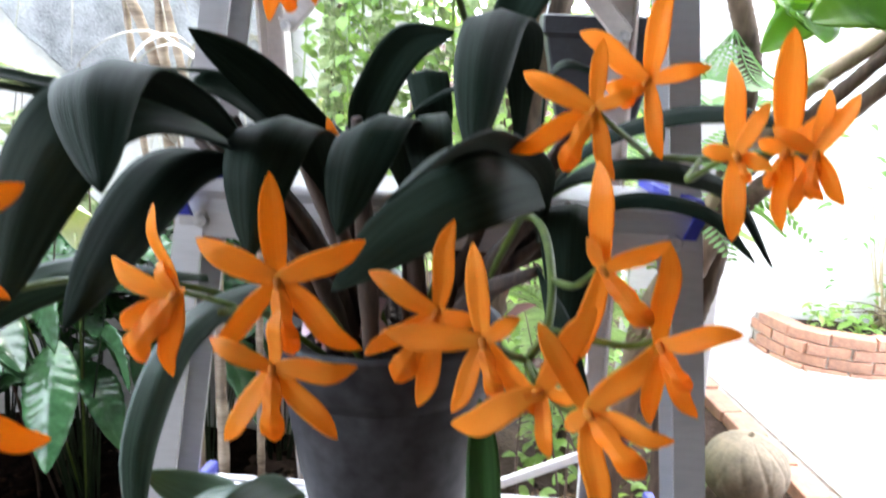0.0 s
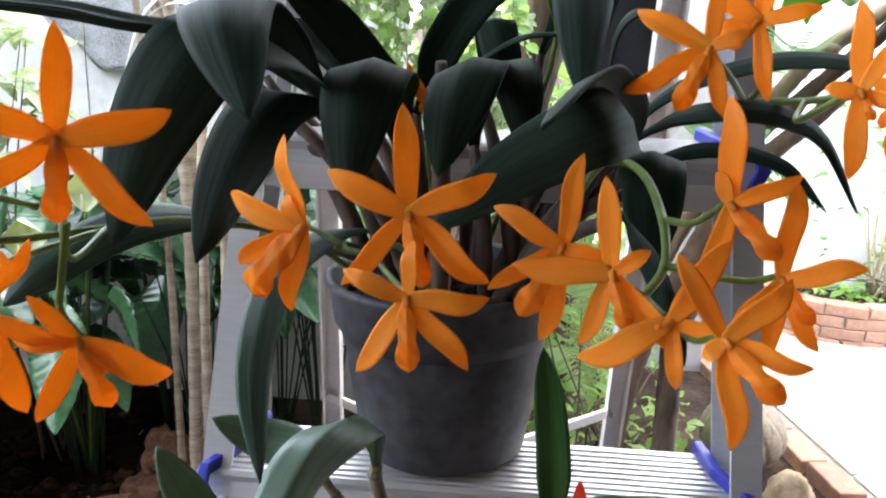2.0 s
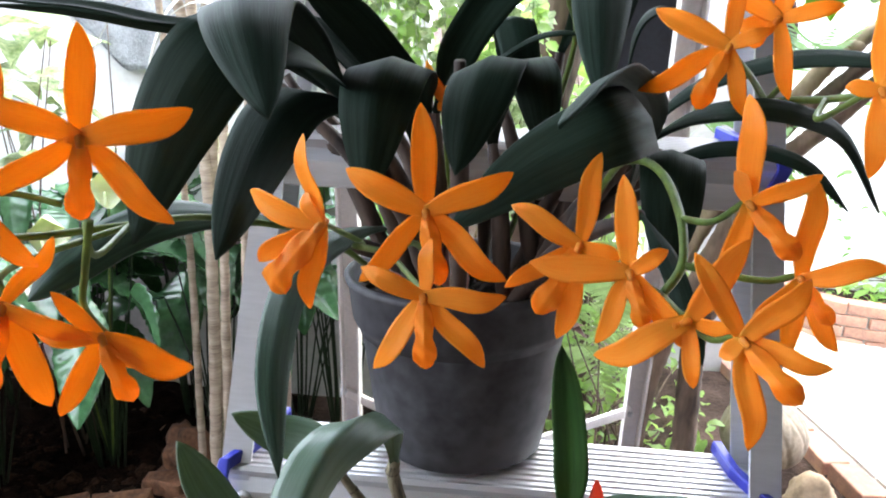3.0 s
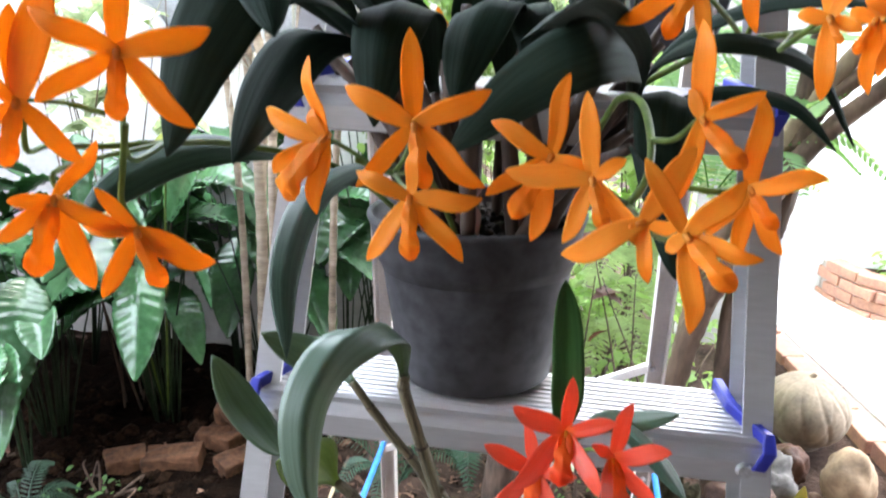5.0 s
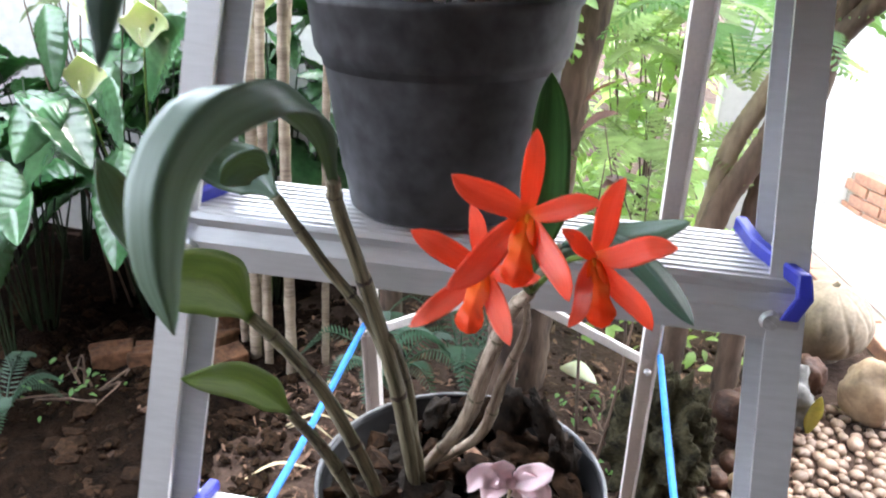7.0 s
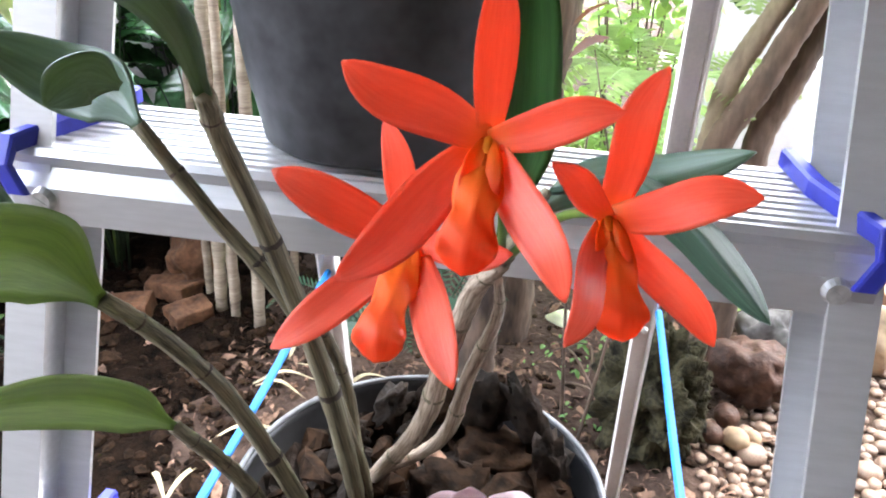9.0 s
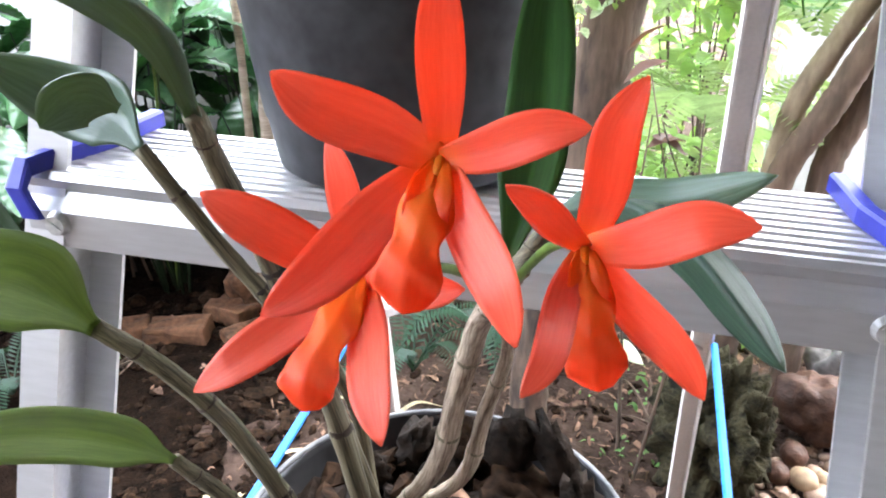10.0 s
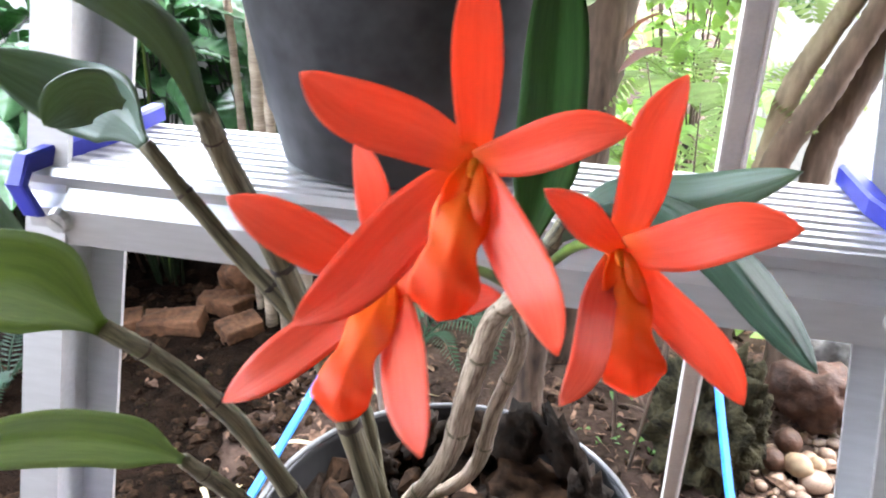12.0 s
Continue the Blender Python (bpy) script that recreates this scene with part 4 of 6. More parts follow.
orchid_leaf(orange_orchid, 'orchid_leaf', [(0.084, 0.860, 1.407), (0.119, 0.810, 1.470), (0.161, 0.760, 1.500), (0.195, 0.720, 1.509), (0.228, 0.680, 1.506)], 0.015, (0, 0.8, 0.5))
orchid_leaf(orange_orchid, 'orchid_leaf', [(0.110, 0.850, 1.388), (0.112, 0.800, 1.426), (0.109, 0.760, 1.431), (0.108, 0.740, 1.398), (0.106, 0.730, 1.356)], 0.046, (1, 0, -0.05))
orchid_leaf(orange_orchid, 'mid_leaf', [(-0.096, 0.820, 1.352), (-0.119, 0.740, 1.368), (-0.132, 0.650, 1.368), (-0.124, 0.570, 1.345), (-0.109, 0.525, 1.308)], 0.022, (0.95, 0.1, -0.3))
orchid_leaf(orange_orchid, 'mid_leaf', [(-0.173, 0.800, 1.356), (-0.232, 0.740, 1.376), (-0.262, 0.700, 1.374), (-0.284, 0.660, 1.360), (-0.302, 0.640, 1.342)], 0.032, (0.65, -0.3, -0.6))
orchid_leaf(scarlet_orchid, 'green_leaf', [(0.052, 0.700, 1.158), (0.056, 0.730, 1.193), (0.053, 0.775, 1.228), (0.048, 0.815, 1.260)], 0.027, (1, 0.2, 0), 0.3)
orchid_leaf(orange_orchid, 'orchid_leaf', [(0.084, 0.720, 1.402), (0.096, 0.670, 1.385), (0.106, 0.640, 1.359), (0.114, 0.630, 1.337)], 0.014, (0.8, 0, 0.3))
pseudobulb(orange_orchid, (-0.110, 0.780, 1.440))
pseudobulb(orange_orchid, (-0.125, 0.800, 1.450))
pseudobulb(orange_orchid, (-0.105, 0.800, 1.420))
pseudobulb(orange_orchid, (-0.140, 0.760, 1.480))
pseudobulb(orange_orchid, (-0.140, 0.780, 1.487))
pseudobulb(orange_orchid, (-0.080, 0.840, 1.415))
pseudobulb(orange_orchid, (-0.020, 0.850, 1.420))
pseudobulb(orange_orchid, (-0.015, 0.860, 1.455))
pseudobulb(orange_orchid, (0.085, 0.800, 1.420))
pseudobulb(orange_orchid, (0.088, 0.800, 1.400))
pseudobulb(orange_orchid, (-0.069, 0.860, 1.441))
pseudobulb(orange_orchid, (-0.072, 0.860, 1.441))
pseudobulb(orange_orchid, (-0.080, 0.880, 1.467))
pseudobulb(orange_orchid, (-0.110, 0.860, 1.441))
pseudobulb(orange_orchid, (-0.055, 0.880, 1.439))
pseudobulb(orange_orchid, (0.032, 0.900, 1.492))
pseudobulb(orange_orchid, (0.070, 0.900, 1.450))
pseudobulb(orange_orchid, (-0.020, 0.920, 1.429))
pseudobulb(orange_orchid, (0.088, 0.880, 1.476))
pseudobulb(orange_orchid, (0.082, 0.780, 1.430))
pseudobulb(orange_orchid, (0.095, 0.840, 1.400))
pseudobulb(orange_orchid, (0.084, 0.860, 1.407))
pseudobulb(orange_orchid, (0.110, 0.850, 1.388))
pseudobulb(orange_orchid, (-0.096, 0.820, 1.352))
pseudobulb(orange_orchid, (-0.173, 0.800, 1.341))
pseudobulb(orange_orchid, (0.084, 0.720, 1.402))
flower_stalk(orange_orchid, [(-0.075, 0.838, 1.272), (-0.129, 0.740, 1.362), (-0.189, 0.670, 1.396), (-0.211, 0.600, 1.410), (-0.232, 0.560, 1.415), (-0.245, 0.530, 1.421)], 0.0028)
flower_stalk(orange_orchid, [(-0.211, 0.600, 1.410), (-0.191, 0.520, 1.421), (-0.177, 0.501, 1.478)], 0.0020)
flower_stalk(orange_orchid, [(-0.245, 0.530, 1.421), (-0.235, 0.500, 1.426), (-0.222, 0.486, 1.454)], 0.0020)
flower_stalk(orange_orchid, [(-0.211, 0.600, 1.410), (-0.227, 0.515, 1.413), (-0.223, 0.506, 1.400)], 0.0020)
flower_stalk(orange_orchid, [(-0.182, 0.505, 1.441), (-0.192, 0.515, 1.413), (-0.198, 0.522, 1.394), (-0.191, 0.526, 1.379)], 0.0022)
flower_stalk(orange_orchid, [(-0.202, 0.520, 1.443), (-0.220, 0.515, 1.448), (-0.222, 0.486, 1.454)], 0.0018)
flower_stalk(orange_orchid, [(-0.044, 0.818, 1.273), (-0.062, 0.720, 1.368), (-0.073, 0.640, 1.391), (-0.082, 0.580, 1.413)], 0.0026)
flower_stalk(orange_orchid, [(-0.073, 0.640, 1.391), (-0.058, 0.604, 1.412), (-0.043, 0.554, 1.442)], 0.0020)
flower_stalk(orange_orchid, [(-0.073, 0.640, 1.391), (-0.057, 0.595, 1.395), (-0.041, 0.536, 1.407)], 0.0020)
flower_stalk(orange_orchid, [(-0.082, 0.580, 1.413), (-0.084, 0.608, 1.406), (-0.095, 0.561, 1.430)], 0.0020)
flower_stalk(orange_orchid, [(0.016, 0.838, 1.275), (0.065, 0.780, 1.408), (0.075, 0.720, 1.438), (0.083, 0.660, 1.443), (0.086, 0.610, 1.430), (0.083, 0.580, 1.414), (0.074, 0.575, 1.399)], 0.0032)
flower_stalk(orange_orchid, [(0.074, 0.575, 1.399), (0.048, 0.570, 1.409), (0.030, 0.566, 1.427)], 0.0022)
flower_stalk(orange_orchid, [(0.074, 0.575, 1.399), (0.063, 0.560, 1.409), (0.052, 0.551, 1.420)], 0.0022)
flower_stalk(orange_orchid, [(0.074, 0.575, 1.399), (0.076, 0.555, 1.400), (0.079, 0.541, 1.402)], 0.0022)
flower_stalk(orange_orchid, [(0.086, 0.610, 1.430), (0.096, 0.585, 1.436), (0.105, 0.566, 1.452)], 0.0022)
flower_stalk(orange_orchid, [(0.074, 0.575, 1.399), (0.089, 0.540, 1.393), (0.098, 0.521, 1.403)], 0.0022)
flower_stalk(orange_orchid, [(0.083, 0.580, 1.414), (0.118, 0.570, 1.412), (0.134, 0.566, 1.417)], 0.0022)
flower_stalk(orange_orchid, [(0.026, 0.868, 1.274), (0.081, 0.820, 1.414), (0.117, 0.760, 1.459), (0.147, 0.700, 1.482), (0.167, 0.660, 1.490), (0.175, 0.630, 1.496)], 0.0030)
flower_stalk(orange_orchid, [(0.147, 0.700, 1.482), (0.125, 0.660, 1.500), (0.102, 0.631, 1.518)], 0.0022)
flower_stalk(orange_orchid, [(0.147, 0.700, 1.482), (0.144, 0.660, 1.504), (0.132, 0.656, 1.532)], 0.0022)
flower_stalk(orange_orchid, [(0.167, 0.660, 1.490), (0.154, 0.630, 1.483), (0.165, 0.596, 1.503)], 0.0022)
flower_stalk(orange_orchid, [(0.175, 0.630, 1.496), (0.196, 0.621, 1.501)], 0.0022)
flower_stalk(orange_orchid, [(0.167, 0.660, 1.490), (0.186, 0.640, 1.497), (0.206, 0.606, 1.504)], 0.0022)
flower_stalk(orange_orchid, [(-0.016, 0.908, 1.272), (0.039, 0.880, 1.483), (0.030, 0.820, 1.539), (0.019, 0.760, 1.580), (0.003, 0.720, 1.595), (-0.016, 0.700, 1.603)], 0.0030)
flower_stalk(orange_orchid, [(-0.016, 0.700, 1.603), (-0.019, 0.697, 1.616), (-0.023, 0.676, 1.631)], 0.0020)
flower_stalk(orange_orchid, [(0.003, 0.720, 1.595), (-0.001, 0.707, 1.621), (0.012, 0.696, 1.640)], 0.0020)
flower_stalk(orange_orchid, [(0.003, 0.720, 1.595), (-0.014, 0.687, 1.599), (-0.013, 0.656, 1.596)], 0.0020)
flower_stalk(orange_orchid, [(-0.016, 0.700, 1.603), (-0.042, 0.720, 1.603), (-0.066, 0.721, 1.603)], 0.0020)
flower_stalk(orange_orchid, [(-0.016, 0.700, 1.603), (-0.039, 0.730, 1.617), (-0.063, 0.741, 1.631)], 0.0020)
flower_stalk(orange_orchid, [(-0.036, 0.888, 1.272), (-0.052, 0.800, 1.405), (-0.055, 0.786, 1.461)], 0.0020)
orchid_leaf(scarlet_orchid, 'pale_leaf', [(-0.076, 0.707, 1.203), (-0.077, 0.686, 1.245), (-0.086, 0.640, 1.276), (-0.103, 0.600, 1.275), (-0.114, 0.572, 1.250), (-0.111, 0.553, 1.215), (-0.101, 0.544, 1.183)], 0.033, (0.85, 0.35, -0.25), 0.75)
orchid_leaf(scarlet_orchid, 'pale_leaf', [(-0.150, 0.700, 1.108), (-0.185, 0.705, 1.122), (-0.220, 0.715, 1.153), (-0.250, 0.726, 1.195)], 0.040, (0.75, 0.3, -0.6))
orchid_leaf(scarlet_orchid, 'pale_leaf', [(-0.130, 0.745, 1.173), (-0.148, 0.755, 1.185), (-0.176, 0.760, 1.189), (-0.214, 0.750, 1.209)], 0.036, (0.3, 0.3, 0.9), 0.5)
orchid_leaf(scarlet_orchid, 'lime_leaf', [(-0.129, 0.690, 1.107), (-0.136, 0.665, 1.143), (-0.140, 0.630, 1.165), (-0.146, 0.600, 1.184)], 0.040, (0.2, 0.35, 0.9), 0.3)
orchid_leaf(scarlet_orchid, 'lime_leaf', [(-0.108, 0.700, 1.027), (-0.111, 0.665, 1.068), (-0.112, 0.620, 1.108), (-0.115, 0.572, 1.138)], 0.023, (0.2, 0.35, 0.9), 0.4)
orchid_leaf(scarlet_orchid, 'pale_leaf', [(0.060, 0.690, 1.172), (0.085, 0.695, 1.190), (0.110, 0.690, 1.197), (0.138, 0.678, 1.214)], 0.017, (0, 0.4, 0.9), 0.4)
orchid_leaf(scarlet_orchid, 'mid_leaf', [(0.070, 0.690, 1.186), (0.095, 0.680, 1.197), (0.115, 0.655, 1.195), (0.128, 0.635, 1.189), (0.139, 0.618, 1.182)], 0.014, (0.8, 0.2, 0.6), 1.1)
orchid_leaf(scarlet_orchid, 'pale_leaf', [(-0.130, 0.735, 1.195), (-0.137, 0.725, 1.202), (-0.144, 0.718, 1.200), (-0.154, 0.712, 1.191)], 0.024, (0.3, 0.2, 0.9), 0.3)
cane_stem(scarlet_orchid, [(-0.031, 0.765, 0.941), (-0.045, 0.755, 1.031), (-0.065, 0.745, 1.112), (-0.078, 0.722, 1.180), (-0.076, 0.706, 1.206)], 0.0060, 0.0062)
cane_stem(scarlet_orchid, [(-0.030, 0.770, 0.959), (-0.060, 0.755, 1.068), (-0.100, 0.750, 1.127), (-0.130, 0.745, 1.173)], 0.0045, 0.0050)
cane_stem(scarlet_orchid, [(-0.060, 0.745, 0.940), (-0.091, 0.735, 1.017), (-0.114, 0.715, 1.069), (-0.129, 0.690, 1.108)], 0.0055, 0.0060)
cane_stem(scarlet_orchid, [(-0.067, 0.735, 0.919), (-0.089, 0.725, 0.973), (-0.108, 0.700, 1.027)], 0.0050, 0.0050)
cane_stem(scarlet_orchid, [(-0.025, 0.790, 0.921), (0.008, 0.775, 0.984), (0.026, 0.745, 1.063), (0.041, 0.710, 1.125), (0.053, 0.690, 1.152)], 0.0060, 0.0055, 'sheath')
cane_stem(scarlet_orchid, [(-0.019, 0.800, 0.920), (0.020, 0.790, 0.964), (0.037, 0.765, 1.038), (0.051, 0.730, 1.099), (0.052, 0.696, 1.140)], 0.0046, 0.0026, 'sheath')
cane_stem(scarlet_orchid, [(-0.030, 0.775, 0.930), (-0.036, 0.775, 0.999), (-0.043, 0.765, 1.042), (-0.048, 0.750, 1.070)], 0.0040, 0.0040)
flower_stalk(scarlet_orchid, [(0.053, 0.690, 1.152), (0.054, 0.640, 1.205), (0.053, 0.592, 1.243)], 0.0020)
flower_stalk(scarlet_orchid, [(0.053, 0.690, 1.152), (0.045, 0.640, 1.188), (0.036, 0.585, 1.216)], 0.0020)
flower_stalk(scarlet_orchid, [(0.053, 0.690, 1.152), (0.072, 0.645, 1.196), (0.085, 0.602, 1.221)], 0.0020)
cane_stem(scarlet_orchid, [(0.053, 0.690, 1.152), (0.061, 0.690, 1.169), (0.069, 0.695, 1.184)], 0.0040, 0.0035)

# extra canes that crowd the big pot
for i in range(14):
    rng = random.Random(60 + i)
    ang = rng.uniform(0, 6.28)
    pseudobulb(orange_orchid, (POT.x + 0.17 * math.cos(ang), POT.y + 0.12 * math.sin(ang), 1.40 + rng.uniform(0, 0.1)))


def ribbon_bow(at, label, size, foot):
    """A limp knotted ribbon: crumpled loops, two tails, and the thin stake that it is tied to."""
    bow = thing("ribbon_bow", at, label, "ribbon")
    rng = random.Random(int(size * 1000))
    bm = bmesh.new()
    tube(bm, [Vector((0, 0.004, foot - at[2])), Vector((0, 0.003, 0.0))], [0.0014, 0.0012], 6, 4)
    part("stake", bm, M["straw"], bow, "thin dry stake")
    for a, ln, tip in ((-0.2, 1.0, -0.35), (0.55, 1.15, 0.5), (2.7, 1.05, -0.4), (2.2, 0.7, 0.1), (3.9, 0.8, -0.5), (-0.9, 0.8, -0.6)):
        d = Vector((math.cos(a), -0.35 + rng.uniform(-0.2, 0.2), 0.45 * math.sin(a) + 0.1))
        bm = bmesh.new()
        e = d * size * ln
        blade(bm, [Vector((0, 0, 0)), e * 0.35 + Vector((0, 0, size * 0.16)), e * 0.75 + Vector((0, 0, size * (0.2 + 0.3 * tip))), e + Vector((0, 0, size * tip))], size * 0.62, d.cross(Vector((rng.uniform(-0.5, 0.5), -0.8, 0.5))), "oval", 0.5, 8, 16, 0.0005, 0.16, rng.uniform(9, 15))
        part("loop", bm, M["pink"], bow, "", True)
    bm = bmesh.new()
    lump(bm, (0, -0.002, 0.002), (size * 0.15, size * 0.13, size * 0.15), rng, 0.25, 2)
    part("knot", bm, M["pink"], bow, "", True)


ribbon_bow((0.052, 0.708, 0.988), "pale pink ribbon bow tucked into the black pot", 0.030, 0.905)
ribbon_bow((-0.070, 0.850, 1.300), "pink ribbon bow half buried in the grey pot", 0.036, 1.275)


# ---------------------------------------------------------------- paving, kerb, planter
def build_paving():
    pave = thing("pavement", (2.5, 3.15, 0), "pale sunlit concrete paving slabs", "pavement", kind="structure")
    pave.rotation_euler = (0, 0, radians(13))
    bm = bmesh.new()
    box(bm, (-1.27, -5.2, -0.08), (4.5, 2.9, -0.012))
    part("joint_bed", bm, M["mortar"], pave)
    base = bmesh.new()
    box(base, (-0.245, -0.245, -0.03), (0.245, 0.245, 0.0), 0.004)
    first = part("slab", base, M["paving"], pave)
    k = 0
    for i in range(11):
        for j in range(16):
            ob = first if k == 0 else new("slab", first.data)
            if k:
                ob.parent = pave
            ob.location = (-1.0 + 0.5 * i, 2.6 - 0.5 * j, 0.004 * ((i * 7 + j * 3) % 3) / 3)
            k += 1
    kerb = thing("brick_kerb", (1.20, 2.80, 0), "low kerb of weathered bricks edging the bed", "kerb")
    kerb.rotation_euler = (0, 0, radians(13))
    rng = random.Random(5)
    for i in range(26):
        bm = bmesh.new()
        box(bm, (-0.05, -0.10, -0.05), (0.05, 0.10, 0.035), 0.008)
        ob = part("brick", bm, M["brick"], kerb)
        y = 2.2 - 0.215 * i
        ob.location = (-0.01 + rng.uniform(-0.006, 0.006), y, rng.uniform(-0.006, 0.006))
        ob.rotation_euler = (rng.uniform(-0.04, 0.04), rng.uniform(-0.04, 0.04), rng.uniform(-0.05, 0.05) - 0.02)


build_paving()


def brick_planter():
    pl = thing("brick_planter", (1.9, 4.1, 0), "low curved planter of red bricks with grey mortar", "planter")
    pts = [Vector(p) for p in ((1.38, 4.26, 0), (1.42, 4.12, 0), (1.49, 3.99, 0), (1.60, 3.91, 0), (1.75, 3.87, 0), (2.4, 3.85, 0), (4.2, 3.85, 0))]
    rng = random.Random(8)
    bm = bmesh.new()
    for a, b in zip(pts, pts[1:]):
        d = (b - a).normalized()
        nrm = Vector((-d.y, d.x, 0))
        prism(bm, [(-0.012, -0.05), (0.10, -0.05), (0.10, 0.172), (-0.012, 0.172)], rel(pl, a + nrm * 0.024), rel(pl, b + nrm * 0.024), nrm, (0, 0, 1))
    part("mortar_core", bm, M["mortar"], pl)
    base = bmesh.new()
    box(base, (-0.094, -0.045, -0.026), (0.094, 0.045, 0.026), 0.005)
    first = part("brick", base, M["brick"], pl)
    lengths = [(b - a).length for a, b in zip(pts, pts[1:])]
    for row in range(4):
        run = 0.06 + 0.1 * (row % 2)
        while run < sum(lengths) - 0.1:
            k, left = 0, run
            while left > lengths[k]:
                left -= lengths[k]
                k += 1
            d = (pts[k + 1] - pts[k]).normalized()
            ob = first if run == 0.06 and row == 0 else new("brick", first.data)
            ob.parent = pl
            ob.location = rel(pl, pts[k] + d * left + Vector((-d.y, d.x, 0)) * 0.045 + Vector((0, 0, -0.006 + 0.058 * row)))
            ob.rotation_euler = (0, 0, math.atan2(d.y, d.x) + rng.uniform(-0.03, 0.03))
            run += 0.202
    bm = bmesh.new()
    prism(bm, [(1.48, 4.265), (1.52, 4.16), (1.58, 4.06), (1.67, 4.0), (1.79, 3.97), (2.42, 3.95), (4.2, 3.95), (4.2, 4.265)], rel(pl, (0, 0, 0.02)), rel(pl, (0, 0, 0.14)), (1, 0, 0), (0, 1, 0))
    part("planting_soil", bm, M["earth"], pl)


brick_planter()


def leafy(name, at, label, category, box_lo, box_hi, count, size, material, seed, stems=6, shape="oval", thing_kind="", droop=0.4, stem_mat="bark"):
    """A shrub: thin stems from the ground and many small single leaves inside a region."""
    rng = random.Random(seed)
    ob = thing(name, at, label, category, kind=thing_kind)
    lo, hi = Vector(box_lo), Vector(box_hi)
    tops = []
    for i in range(stems):
        top = Vector((rng.uniform(lo.x, hi.x), rng.uniform(lo.y, hi.y), rng.uniform(lo.z * 0.4 + hi.z * 0.6, hi.z)))
        bm = bmesh.new()
        base = Vector((at[0] + rng.uniform(-0.06, 0.06), at[1] + rng.uniform(-0.06, 0.06), at[2]))
        mid = base.lerp(top, 0.5) + Vector((rng.uniform(-0.08, 0.08), rng.uniform(-0.08, 0.08), 0.05))
        tube(bm, [rel(ob, base), rel(ob, mid), rel(ob, top)], [0.005, 0.003, 0.0015], 6, 10)
        part("stem", bm, M[stem_mat], ob, "", True)
        tops.append((base, mid, top))
    bm = bmesh.new()
    off = rng.uniform(0, 90)
    n = 0
    while n < count:
        p = Vector((rng.uniform(lo.x, hi.x), rng.uniform(lo.y, hi.y), rng.uniform(lo.z, hi.z)))
        if noise.noise(Vector((p.x * 5 + off, p.y * 5, p.z * 5))) < rng.uniform(-0.35, 0.15):
            n += 0.25
            continue
        a = rng.uniform(0, 6.28)
        d = Vector((math.cos(a), math.sin(a), rng.uniform(-droop - 0.5, 0.5))).normalized()
        ln = size * rng.uniform(0.6, 1.25)
        q = rel(ob, p)
        across = d.cross(Vector((rng.uniform(-0.5, 0.5), rng.uniform(-0.5, 0.5), 1)))
        blade(bm, [q, q + d * ln * 0.5 + Vector((0, 0, ln * 0.08)), q + d * ln - Vector((0, 0, ln * 0.12))], ln * 0.52, across, shape, 0.3, 2, 4, 0)
        n += 1
    tagged(part("foliage", bm, M[material], ob, "", True), kind="stuff")
    return ob


def fern(at, label, fronds, length, seed, rise=0.5, lean=(0, 0), material="fern"):
    rng = random.Random(seed)
    ob = thing("fern", at, label, "fern")
    for i in range(fronds):
        a = 6.28 * i / fronds + rng.uniform(-0.3, 0.3)
        d = Vector((math.cos(a) + lean[0], math.sin(a) + lean[1], 0))
        ln = length * rng.uniform(0.7, 1.1)
        pts = [Vector((0, 0, 0)), d * ln * 0.35 + Vector((0, 0, ln * rise * 0.8)), d * ln * 0.7 + Vector((0, 0, ln * rise)), d * ln + Vector((0, 0, ln * rise * 0.55))]
        bm = bmesh.new()
        tube(bm, pts, [0.003, 0.001], 5, 12)
        cs = spline(pts, 26)
        for k in range(3, 26):
            f = cs[min(k + 1, 26)] - cs[k - 1]
            side = f.cross(Vector((0, 0, 1))).normalized()
            w = ln * 0.2 * math.sin(math.pi * (0.12 + 0.86 * k / 26)) ** 0.8
            for s in (-1, 1):
                e = cs[k] + side * s * w + f.normalized() * w * 0.35 - Vector((0, 0, w * 0.15))
                blade(bm, [cs[k], cs[k].lerp(e, 0.5), e], ln * 0.028, f, "oval", 0.1, 1, 3, 0)
        part("frond", bm, M[material], ob, "", True)
    return ob


